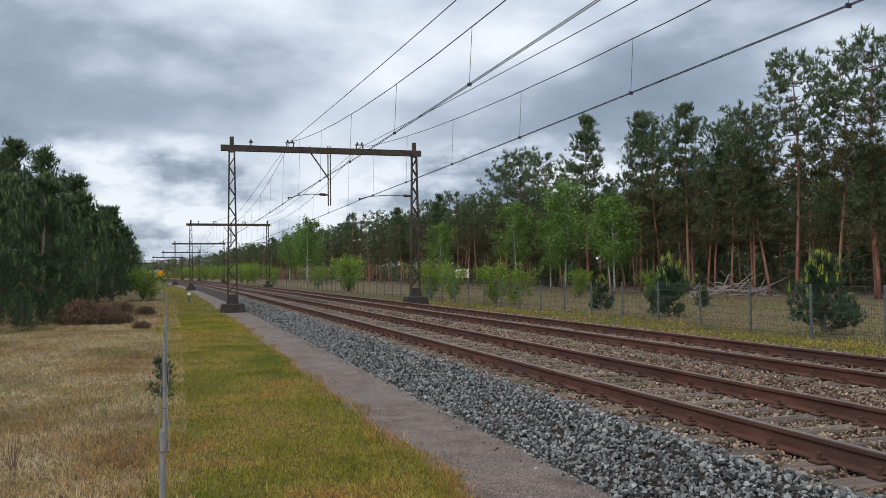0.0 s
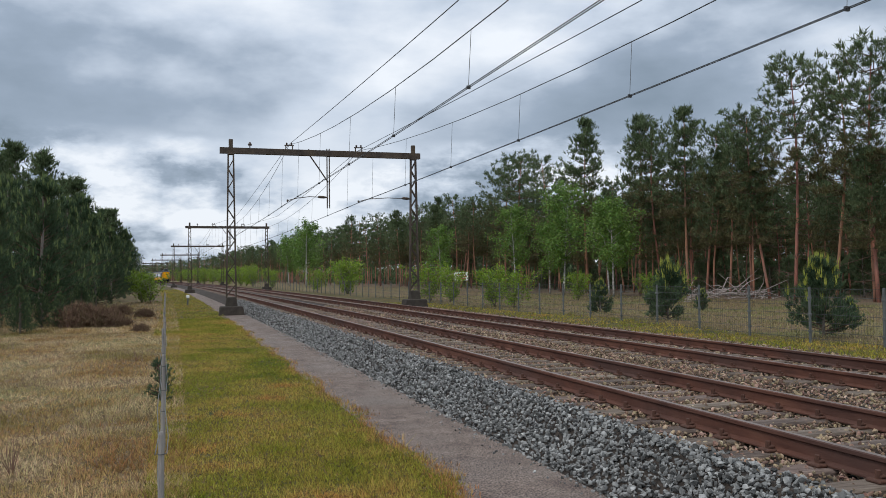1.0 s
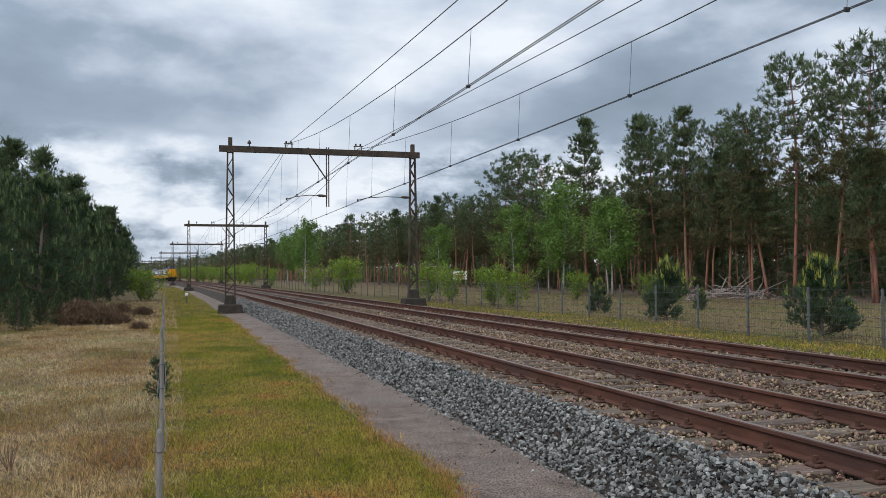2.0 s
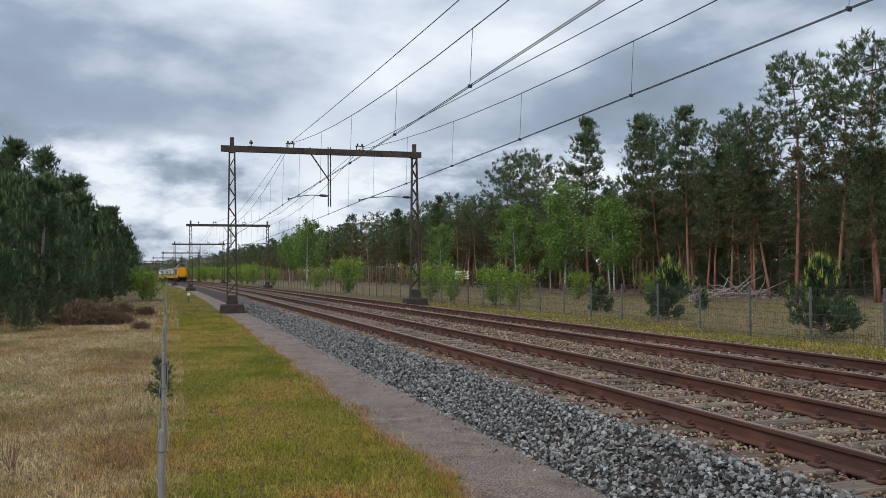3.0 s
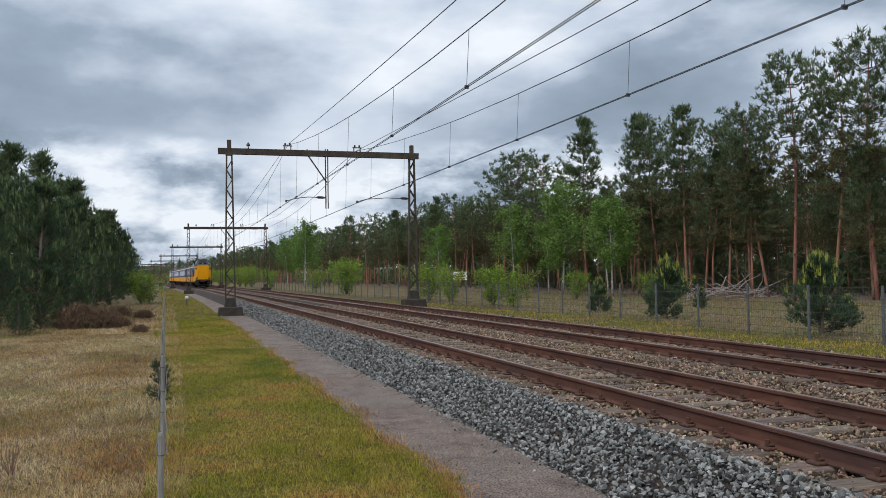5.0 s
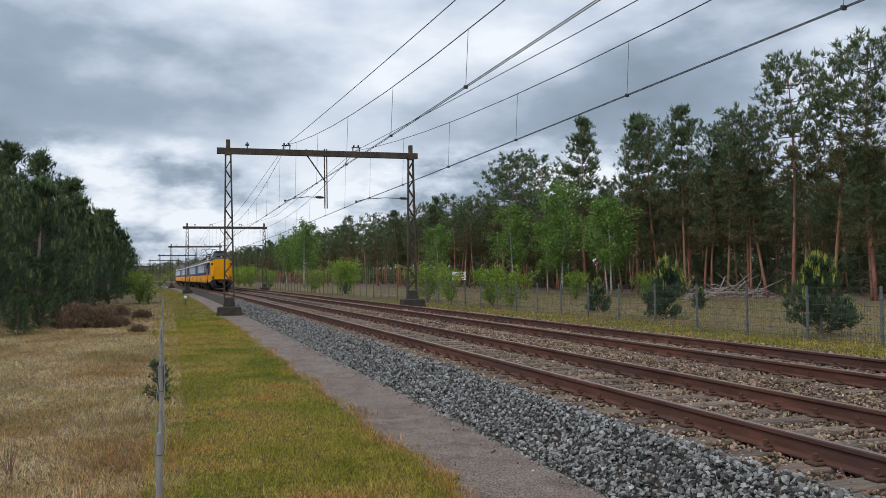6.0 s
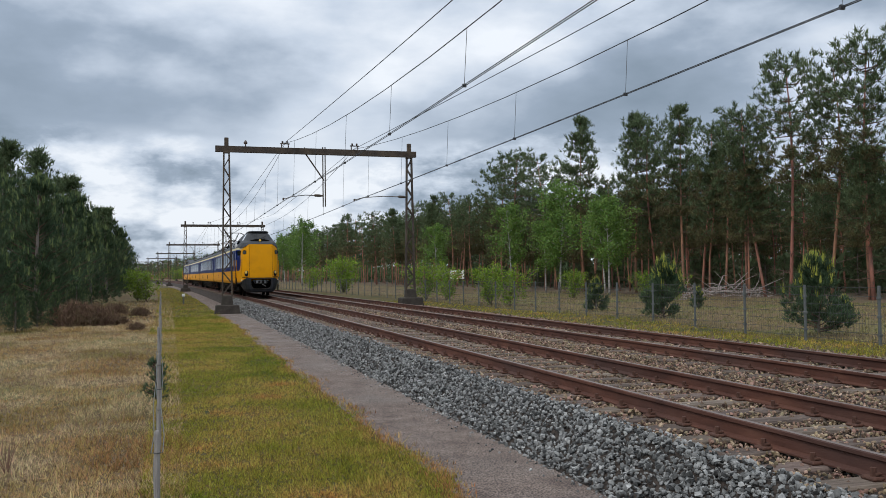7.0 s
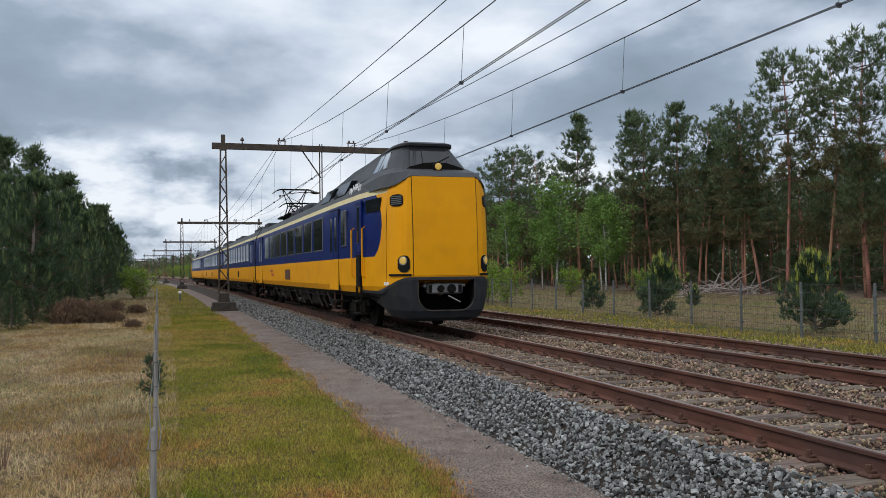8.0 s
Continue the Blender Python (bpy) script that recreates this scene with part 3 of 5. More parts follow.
    d.beam((x0 - 0.06, 0, BEAM_Z + 0.3), (x0 - 0.06, 0, 4.85), 0.05, 0.06)
    d.beam((x0 + 0.06, 0, BEAM_Z + 0.3), (x0 + 0.06, 0, 4.85), 0.05, 0.06)
    d.beam((x0 - 1.0, 0, BEAM_Z), (x0, 0, 6.2), 0.06, 0.06)
    d.beam((x0 - 1.0, 0, BEAM_Z + 0.25), (x0 - 1.0, 0, BEAM_Z - 0.1), 0.06, 0.06)
    part("drop_tube", d, M["steel"], g)
    for a, b in ((TRACK_A - 0.05, x0 - 0.05), (TRACK_B + 0.05, POST_B - 0.15)):
        r = Shape()
        r.tube([(a, 0, 5.22), (a + 0.5, 0, 5.36), (a + (b - a) * 0.55, 0, 5.44), (b - 0.3, 0, 5.42)], 0.022, 6)
        r.tube([(b - 0.5, 0, 5.43), (b - 0.4, 0, 5.43), (b - 0.2, 0, 5.42), (b, 0, 5.41)], [0.03, 0.07, 0.07, 0.03], 8)
        r.box(a - 0.04, a + 0.04, -0.05, 0.05, 5.16, 5.28, cut=0.01)
        part("registration_arm", r, M["steel"], g)
    return g


def hang(y, top, low, power=2.1):
    """Height of a sagging wire at y between two gantries."""
    u = ((y - FIRST) % SPAN) / SPAN * 2 - 1
    return low + (top - low) * abs(u) ** power


def contact(y):
    """Height of the slightly sagging contact wires."""
    return hang(y, 5.13, 5.06)


def wires():
    ys = [FIRST - SPAN + SPAN / 16 * i for i in range(16 * 7 + 1)]
    for lat, less in ((TRACK_A, 0.0), (TRACK_B, 0.2)):
        cat = tagged(new("overhead_line"), "thin dark catenary, feeder and contact wires with droppers over a track", "overhead line", "overhead lines")
        for nm, d, top, low, r, power in (("feeder_wire", 0.0, BEAM_Z + 0.42, 6.8, 0.012, 1.1), ("messenger_wire", 0.05, BEAM_Z + 0.43, 6.17, 0.012, 2.1)):
            part(nm, Shape().tube([place(lat + d, y, hang(y, top - less, low, power)) for y in ys], r, 5), M["wire"], cat)
        for d in (-0.025, 0.025):
            part("contact_wire", Shape().tube([place(lat + d - 0.02, y, contact(y)) for y in ys], 0.009, 5), M["wire"], cat)
        y = FIRST - SPAN + 2.8
        while y < 260:
            top = hang(y, BEAM_Z + 0.43 - less, 6.17)
            dr = Shape().tube([place(lat + 0.05, y, top), place(lat - 0.02, y, contact(y))], 0.006, 4)
            dr.box(-0.04, 0.04, -0.02, 0.02, -0.035, 0.03, m=Matrix.Translation(place(lat - 0.02, y, contact(y))))
            part("dropper", dr, M["wire"], cat)
            y += SPAN / 11

# ---- train ----
SECTION = [(0.0, 0.72), (1.25, 0.72), (1.33, 0.84), (1.40, 1.0), (1.415, 1.66), (1.415, 1.8), (1.415, 2.0), (1.415, 2.33), (1.41, 2.55), (1.39, 2.78), (1.37, 2.93), (1.345, 3.04), (1.305, 3.17),
           (1.12, 3.42), (0.75, 3.6), (0.35, 3.69), (0.0, 3.71)]
BAND = [4, 4, 0, 0, 1, 1, 1, 1, 1, 1, 1, 2, 3, 3, 3, 3]        # material of each strip: yellow, blue, cream, roof, dark


def wide(z):
    return float(np.interp(z, [p[1] for p in SECTION[1:]], [p[0] for p in SECTION[1:]]))


CAR_MATS = [M["yellow"], M["blue"], M["cream"], M["roofgrey"], M["under"]]


def tilt(z):
    """How far the nose leans back at height z."""
    return float(np.interp(z, [1.2, 1.9, 2.6, 3.02, 3.34], [0.02, 0.03, 0.07, 0.11, 0.14]))


def narrow(b):
    """Share of the full width at b metres behind the tip of the nose."""
    if b >= 1.2:
        k = min(1.0, (b - 1.2) / 3.0)
        return (1.19 + 0.21 * k * (2 - k)) / 1.4
    return (0.74 + 0.45 * math.sin(math.acos(max(0.0, 1 - b / 1.2)))) / 1.4


def side(b):
    """Half width of a coach with a nose, b metres behind its tip."""
    return 1.415 * narrow(b)


def car_body(car, y0, y1, nose=0):
    """The shell from y0 to y1; nose -1 or 1 rounds off the blue band at that end."""
    ring = SECTION + [(-x, z) for x, z in SECTION[-2:0:-1]]
    band = BAND + BAND[::-1]
    st = [y0 + (y1 - y0) * i / 12 for i in range(13)]
    if nose < 0:
        st[1:1] = [y0 + d for d in (0.0, 0.25, 0.45, 0.7, 1.1, 1.6)]
    if nose > 0:
        st[-1:-1] = [y1 - d for d in (1.6, 1.1, 0.7, 0.45, 0.25, 0.0)]
    n, sh = len(ring), Shape()
    for k, y in enumerate(st):
        i = k if nose < 0 else len(st) - 1 - k
        for x, z in ring:
            d = y - y0 if nose < 0 else y1 - y
            bow = 0.62 * min(1, abs((z - 2.33) / 0.72)) ** 2.4 + 0.22
            if i and i < 5:
                d = bow if i == 1 else max(d, bow + 0.02 * i)
            if i == 0:
                d = 0.0
            if nose:
                x *= narrow(d + 0.66 - tilt(z))
            sh.v.append((x, y0 + d if nose <= 0 and nose else (y1 - d if nose > 0 else y), z))
    for r in range(len(st) - 1):
        tip = (nose < 0 and r == 0) or (nose > 0 and r == len(st) - 2)
        for i in range(n):
            sh.f.append((r * n + i, (r + 1) * n + i, (r + 1) * n + (i + 1) % n, r * n + (i + 1) % n))
            sh.m.append(0 if tip and band[i] == 1 else band[i])
    sh.f += [tuple(range(n)), tuple(range(len(st) * n - 1, (len(st) - 1) * n - 1, -1))]
    sh.m += [4, 4]
    return part("body", sh, CAR_MATS, car, "blue and yellow painted steel coach shell with a dark grey roof", fix=True)


def patch(s, u0, u1, z0, z1, out, thick=0.06, round_=0.0):
    """A slab that follows the rounded corner of the nose on side s, u metres outward from the flat front."""
    sh, n = Shape(), 7
    cols = []
    for k in range(n):
        u = u0 + (u1 - u0) * k / (n - 1)
        lat = 0.74 + u
        a = math.asin(min(1.0, u / 0.45))
        back = 1.2 * (1 - math.cos(a)) + 0.03
        nx, ny = math.sin(a) * 1.2, -math.cos(a) * 0.45
        l = math.hypot(nx, ny)
        e = round_ * (1 - math.sqrt(max(0, 1 - (2 * k / (n - 1) - 1) ** 2)))
        for z in (z0 + e, z1 - e):
            lean = 0.075 * max(0, z - 1.9)
            for o in (out, out - thick):
                cols.append((s * (lat + nx / l * o), back + lean + ny / l * o, z))
    sh.v = cols
    for k in range(n - 1):
        a, b = k * 4, k * 4 + 4
        sh.f += [(a, b, b + 2, a + 2), (a + 1, a + 3, b + 3, b + 1), (a, a + 1, b + 1, b), (a + 2, b + 2, b + 3, a + 3)]
    sh.f += [(0, 2, 3, 1), (n * 4 - 4, n * 4 - 3, n * 4 - 1, n * 4 - 2)]
    sh.m = [0] * len(sh.f)
    return sh


def outline(front, flat, w, depth, rear, inner=0.62, sharp=1.0, tail=None):
    """Half-round plan of the nose at one height, from the left rear round the front to the right rear."""
    half = [(w if tail is None else tail, rear)]
    for t in (1, 0.8, 0.6, 0.4, 0.2, 0.0):
        a = t * math.pi / 2
        half.append((flat + (w - flat) * math.sin(a) ** sharp, front + depth * (1 - math.cos(a))))
    half.append((min(inner, flat - 0.02), front))
    return [(-x, y) for x, y in half] + half[::-1]


def loft(levels, skip=None, cap=True):
    """Join plans given as (z, plan) from bottom to top."""
    sh, n = Shape(), len(levels[0][1])
    for z, plan in levels:
        sh.v += [(x, y, z if not callable(z) else z(x, y)) for x, y in plan]
    for r in range(len(levels) - 1):
        for i in range(n):
            if skip and skip(r, i):
                continue
            sh.f.append((r * n + i, r * n + (i + 1) % n, (r + 1) * n + (i + 1) % n, (r + 1) * n + i))
            sh.m.append(0)
    if cap:
        sh.f += [tuple(range(n - 1, -1, -1)), tuple(range((len(levels) - 1) * n, len(levels) * n))]
        sh.m += [0, 0]
    return sh


def flip(sh, length):
    """The same shape at the far end of a car of that length."""
    sh.v = [(-x, length - y, z) for x, y, z in sh.v]
    return sh


def cab(car, length, rear=False, pan=False):
    """The raised cab: nose, skirt with the coupler pocket, windscreen, lamps, handrails. Built from y = 0 backwards."""
    F = (lambda s: flip(s, length)) if rear else (lambda s: s)

    def plan(front, w):
        half = [(w * narrow(0.7 - front), 0.7)]
        for t in (0.95, 0.8, 0.6, 0.4, 0.2, 0.0):
            a = t * math.acos(1 - (0.69 - front) / 1.2)
            half.append((w / 1.4 * (0.74 + 0.45 * math.sin(a)), front + 1.2 * (1 - math.cos(a))))
        half.append((0.6, front))
        return [(-x, y) for x, y in half] + half[::-1]
    face = loft([(1.20, plan(0.02, 1.395)), (1.9, plan(0.03, 1.405)), (2.6, plan(0.07, 1.395)), (3.02, plan(0.11, 1.37)), (3.34, plan(0.14, 1.33))])
    dip = lambda x, y: 0.2 * min(1.0, max(0.0, abs(x) - 0.74) / 0.3)
    face.v = [(x, y, z - (dip(x, y) if z > 3.3 else 0)) if z > 1.21 else (x, y, 1.2 - 0.3 * min(1.0, max(0.0, y - 0.05) / 0.85)) for x, y, z in face.v]
    nose = part("nose", F(face), M["yellow"], car, "rounded yellow nose below the cab", smooth=False, fix=True)
    # centre panel with dark seams
    lv = (1.23, 1.9, 2.6, 3.02, 3.33)

    def slab(x0, x1, out):
        s = Shape()
        for z in lv:
            f = tilt(z) - out
            s.v += [(x0, f, z), (x1, f, z), (x1, f + 0.15, z), (x0, f + 0.15, z)]
        s.f = [(r * 4 + i, r * 4 + (i + 1) % 4, r * 4 + 4 + (i + 1) % 4, r * 4 + 4 + i) for r in range(len(lv) - 1) for i in range(4)]
        s.f += [(3, 2, 1, 0), (16, 17, 18, 19)]
        s.m = [0] * len(s.f)
        return s
    part("front_panel", F(slab(-0.708, 0.708, 0.016)), M["yellow"], nose, "flat yellow front panel with fine dents", fix=True)
    for s in (-1, 1):
        part("panel_seam", F(slab(s * 0.716 - 0.006, s * 0.716 + 0.006, 0.008)), M["black"], nose, fix=True)
    # dark skirt
    lv = [(0.27, outline(0.14, 0.5, 0.78, 0.9, 1.6)), (0.34, outline(0.05, 0.62, 0.92, 1.0, 1.8)), (0.5, outline(0.0, 0.7, 1.03, 1.1, 2.1)),
          (0.8, outline(0.0, 0.74, 1.12, 1.15, 2.4, tail=1.22)), (1.14, outline(0.0, 0.74, 1.18, 1.2, 2.5, tail=1.3)), (1.2, outline(0.01, 0.735, 1.185, 1.2, 2.5, tail=1.3))]
    n2 = len(lv[0][1])
    mid = n2 // 2 - 1
    sk = loft(lv, skip=lambda r, i: i == mid and r in (2, 3))
    # the side of the skirt rises backwards
    drop = lambda y: 0.3 * min(1.0, max(0.0, y - 0.05) / 0.85)
    sk.v = [(x * 1.012, y, (z if y < 1.0 else max(z, 0.27 + (y - 0.9) * 0.3)) - (drop(y) if z > 1.0 else 0)) for x, y, z in sk.v]
    part("skirt", F(sk), M["skirt"], car, "dark grey fairing round the coupler pocket", fix=True)
    pk = Shape()
    pk.add([(x, y, z) for y in (-0.005, 0.95) for z in (0.5, 1.14) for x in (-0.62, 0.62)],
           [(0, 1, 5, 4), (2, 6, 7, 3), (0, 4, 6, 2), (1, 3, 7, 5), (4, 5, 7, 6)])
    part("coupler_pocket", F(pk), M["black"], car, fix=True)
    for s in (-1, 1):
        fl = Shape()
        arc = [(0.63 - 0.3 * (1 - math.cos(a)), 0.49 + 0.34 * (1 - math.sin(a))) for a in np.linspace(0, math.pi / 2, 7)]
        ring = arc + [(0.64, 0.48)]
        fl.v = [(s * x, y, z) for y in (-0.012, 0.1) for x, z in ring]
        k = len(ring)
        fl.f = [tuple(range(k)), tuple(range(2 * k - 1, k - 1, -1))] + [(i, (i + 1) % k, k + (i + 1) % k, k + i) for i in range(k)]
        fl.m = [0] * len(fl.f)
        part("pocket_corner", F(fl), M["skirt"], car, fix=True)
        part("pocket_edge", F(Shape().tube([(s * 0.63, -0.01, 1.1)] + [(s * x, -0.012, z) for x, z in arc] + [(s * 0.02, -0.01, 0.49)], 0.014, 5)), M["undergrey"], car)
    cp = Shape().box(-0.40, 0.40, 0.1, 0.4, 0.84, 1.07, cut=0.03)
    cp.tube([(0, 0.4, 0.9), (0, 0.9, 0.9)], 0.1, 8)
    cp.box(-0.48, 0.48, 0.16, 0.3, 0.98, 1.06, cut=0.02)
    co = part("coupler", F(cp), M["chrome"], car, "grey automatic coupler with electric contact box", fix=True)
    for x, r in ((-0.1, 0.075), (0.14, 0.095)):
        part("coupler_cone", F(Shape().tube([(x, 0.02, 0.95), (x, 0.06, 0.95), (x, 0.12, 0.95)], [r * 0.8, r, r], 12)), M["under"], co, fix=True)
    for x in (-0.33, 0.33):
        part("contact_cover", F(Shape().box(x - 0.035, x + 0.035, 0.08, 0.12, 0.87, 1.03, cut=0.01)), M["under"], co, fix=True)
    cf = Shape().tube([(0.05, 0.05, 0.8), (0.3, -0.02, 0.66)], 0.018, 6)
    part("coupling_hook", F(cf), M["chrome"], co)
    # grey brow and raised cab
    brow = loft([(3.342, outline(0.135, 0.74, 1.2, 1.2, 9.5, tail=1.2)), (3.45, outline(0.28, 0.70, 1.1, 1.2, 9.5, tail=0.95)), (3.56, outline(0.68, 0.67, 1.02, 1.1, 9.2, tail=0.75)), (3.60, outline(0.8, 0.65, 0.98, 1.0, 9.0, tail=0.7))])
    brow.v = [(x, y, z if z > 3.35 else z - 0.2 * min(1.0, max(0.0, abs(x) - 0.74) / 0.3)) for x, y, z in brow.v]
    part("brow", F(brow), M["roofgrey"], car, "dark grey sloping brow under the windscreen", fix=True)
    upper = loft([(3.58, outline(0.86, 0.60, 0.99, 0.9, 13.6, tail=0.72)), (4.1, outline(1.32, 0.44, 0.68, 0.8, 6.4, tail=0.62)), (4.17, outline(1.34, 0.43, 0.64, 0.8, 5.2, tail=0.5))])
    part("cab_shell", F(upper), M["roofgrey"], car, "raised dark grey driver's cab sloping back to the roof", fix=True)
    lid = loft([(4.15, outline(1.24, 0.45, 0.69, 0.7, 5.6, tail=0.55)), (4.20, outline(1.22, 0.45, 0.68, 0.7, 5.3, tail=0.5)), (4.25, outline(1.36, 0.4, 0.56, 0.6, 4.7, tail=0.42))])
    part("cab_roof", F(lid), M["roofgrey"], car, "visor-like grey roof over the windscreen", fix=True)
    gl = Shape()
    for x0, x1 in ((-0.55, -0.24), (-0.21, 0.55)):
        a, b = (3.64, 4.08)
        p = []
        for d in (0.0, 0.05):
            for z in (a, b):
                k = (z - 3.58) / 0.52
                sc = 1 - 0.24 * k
                p += [(x0 * sc, 0.845 + 0.44 * k + d, z), (x1 * sc, 0.845 + 0.44 * k + d, z)]
        gl.add(p, [(0, 1, 3, 2), (4, 6, 7, 5), (0, 4, 5, 1), (2, 3, 7, 6), (0, 2, 6, 4), (1, 5, 7, 3)])
    ws = part("windscreen", F(gl), M["screen"], car, "dark windscreen split by one pillar", fix=True)
    wp = Shape().tube([(-0.05, 0.84, 3.66), (0.12, 0.88, 3.74), (0.4, 0.98, 3.88)], 0.016, 5)
    part("wiper", F(wp), M["black"], ws)
    for s in (-1, 1):
        sw = Shape()
        for (ya, yb, yc, yd) in ((1.42, 2.12, 1.86, 2.3), (2.22, 2.7, 2.4, 2.78)):
            p = []
            for d in (0.012, -0.05):
                for z, y_, in ((3.64, ya), (3.64, yb), (4.07, yd), (4.07, yc)):
                    w = 0.97 + (0.68 - 0.97) * (z - 3.58) / 0.52
                    p.append((s * (w + d), y_, z))
            sw.add(p, [(0, 1, 2, 3), (7, 6, 5, 4), (0, 4, 5, 1), (1, 5, 6, 2), (2, 6, 7, 3), (3, 7, 4, 0)])
        part("cab_side_window", F(sw), M["cabglass"], car, "pale reflecting cab side window", fix=True)
        # dark panes let into the roof shoulder behind the cab
        for ya, yb in ((4.9, 6.5), (7.2, 8.5)):
            rp = Shape()
            rp.add([(s * x, y, z) for y in (ya, yb) for x, z in ((1.2, 3.35), (1.0, 3.72), (0.7, 3.72), (0.7, 3.35))],
                   [(0, 1, 2, 3), (7, 6, 5, 4), (0, 4, 5, 1), (1, 5, 6, 2), (2, 6, 7, 3), (3, 7, 4, 0)])
            part("roof_pane", F(rp), M["glass"], car, "dark pane in the roof shoulder", fix=True)
    lit = M["headlight"] if not rear else M["signred"]
    word = "lit warm headlamp" if not rear else "red tail lamp"
    for s in (-1, 1):
        h = part("lamp_housing", F(patch(s, 0.05, 0.25, 1.30, 1.66, 0.02, 0.1, 0.09)), M["black"], car, fix=True)
        a = math.asin(0.165 / 0.45)
        c = Vector((s * 0.905, 1.2 * (1 - math.cos(a)) + 0.03, 1.55))
        d = Vector((s * math.sin(a) * 1.2, -math.cos(a) * 0.45, 0)).normalized()
        part("lamp", F(Shape().tube([c + d * 0.0, c + d * 0.03, c + d * 0.045], [0.08, 0.08, 0.05], 16)), lit, h, word, fix=True)
        part("lamp_rim", F(Shape().tube([c + d * 0.0, c + d * 0.028], [0.1, 0.1], 16)), M["chrome"], h, fix=True)
        ve = part("air_vent", F(patch(s, 0.15, 0.34, 2.7, 2.96, 0.012, 0.08, 0.05)), M["black"], car, fix=True)
        for k in range(5):
            part("vent_slat", F(patch(s, 0.17, 0.32, 2.745 + k * 0.04, 2.763 + k * 0.04, 0.022, 0.02)), M["galv"], ve, fix=True)
        part("bumper_strip", F(patch(s, 0.02, 0.36, 1.225, 1.27, 0.03, 0.08)), M["black"], car, fix=True)
        # unreadable unit number
        for k in range(4):
            part("number_bar", F(patch(s, 0.375 + k * 0.012, 0.382 + k * 0.012, 1.03, 1.1, 0.012, 0.03)), M["signwhite"], car, fix=True)
    hs = part("lamp_housing", F(Shape().tube([(0.0, 0.75, 3.6), (0.0, 0.5, 3.6)], 0.1, 14)), M["black"], car, fix=True)
    part("lamp", F(Shape().tube([(0.0, 0.5, 3.6), (0.0, 0.485, 3.6), (0.0, 0.475, 3.6)], [0.075, 0.075, 0.04], 14)), lit, hs, word, fix=True)
    for s in (-1, 1):
        for y in (2.05, 2.92):
            x = side(y)
            hr = Shape().tube([(s * (x - 0.02), y, 1.2), (s * (x + 0.06), y, 1.24), (s * (x + 0.06), y, 2.32), (s * (x - 0.02), y, 2.37)], 0.022, 6)
            part("handrail", F(hr), M["yellow"], car, "yellow handrail beside the cab door")
        x = side(2.5) - 0.012
        dr = Shape().box(s * x - 0.025, s * x + 0.025, 2.2, 2.78, 1.78, 2.98, cut=0.01)
        d_ = part("cab_door", F(dr), M["blue"], car, fix=True)
        part("door_window", F(Shape().box(s * x - 0.03, s * x + 0.03, 2.38, 2.62, 2.0, 2.85, cut=0.01)), M["glass"], d_, fix=True)
        x = side(2.5)
        ld = Shape().box(s * x - 0.03, s * x + 0.03, 2.3, 2.7, 0.98, 1.72, cut=0.01)
        for z in (0.34, 0.62):
            ld.box(s * (x - 0.02) - 0.12, s * (x - 0.02) + 0.12, 2.22, 2.78, z, z + 0.04)
        for y in (2.24, 2.73):
            ld.box(s * x - 0.025, s * x + 0.025, y, y + 0.03, 0.34, 1.0)
        part("cab_steps", F(ld), M["under"], car, "black steps below the cab door")
        sw = Shape().box(0, 1, 1.02, 2.0, 2.66, 2.95)
        sw.v = [(s * (side(y) * 0.985 + (0.012 if x else -0.03)), y, z) for x, y, z in sw.v]
        part("side_window", F(sw), M["glass"], car, fix=True)
    for s in (-1, 1):
        sc = Shape()
        rd = random.Random(4)
        for k in range(20):
            y = 2.7 + k * 0.065
            sc.beam((s * 1.255, y, 3.3 + rd.uniform(-0.06, 0.05)), (s * 1.235, y + rd.uniform(-0.05, 0.12), 3.42 + rd.uniform(-0.05, 0.05)), 0.014, 0.02)
        part("paint_scrawl", F(sc), M["signwhite"], car, "white scrawled paint above the cream line")


def side_window(car, s, y0, y1, z0=1.97, z1=2.84):
    f = Shape().box(s * 1.405 - 0.03, s * 1.405 + 0.022, y0 - 0.04, y1 + 0.04, z0 - 0.04, z1 + 0.04, cut=0.012)
    if s < 0:
        f = Shape().box(-1.427, -1.375, y0 - 0.04, y1 + 0.04, z0 - 0.04, z1 + 0.04, cut=0.012)
    w = part("window_frame", f, M["frame"], car)
    x = s * 1.41
    part("pane", Shape().box(x - 0.025, x + 0.025, y0, y1, z0, z1), M["glass"], w)


def doors(car, s, y):
    d = Shape()
    for a in (y, y + 0.62):
        d.box(s * 1.405 - 0.02, s * 1.405 + 0.02, a, a + 0.6, 0.86, 1.655, cut=0.008)
    lo = part("door_leaf", d, M["yellow"], car)
    u = Shape()
    for a in (y, y + 0.62):
        u.box(s * 1.4 - 0.024, s * 1.4 + 0.024, a, a + 0.6, 1.668, 2.92, cut=0.008)
    up = part("door_leaf", u, M["blue"], car)
    part("door_frame", Shape().box(s * 1.395 - 0.016, s * 1.395 + 0.016, y - 0.05, y + 1.27, 0.84, 2.96), M["black"], car)
    for a in (y, y + 0.62):
        part("door_window", Shape().box(s * 1.4 - 0.03, s * 1.4 + 0.03, a + 0.16, a + 0.44, 1.85, 2.75, cut=0.01), M["glass"], up)
    st = Shape()
    for z in (0.3, 0.55):
        st.box(s * 1.3 - 0.1, s * 1.3 + 0.1, y + 0.1, y + 1.1, z, z + 0.035)
    for a in (y + 0.12, y + 1.06):
        st.box(s * 1.3 - 0.02, s * 1.3 + 0.02, a, a + 0.035, 0.3, 0.86)
    part("footboard", st, M["rust"], car, "rusty steel footboards below the doors")
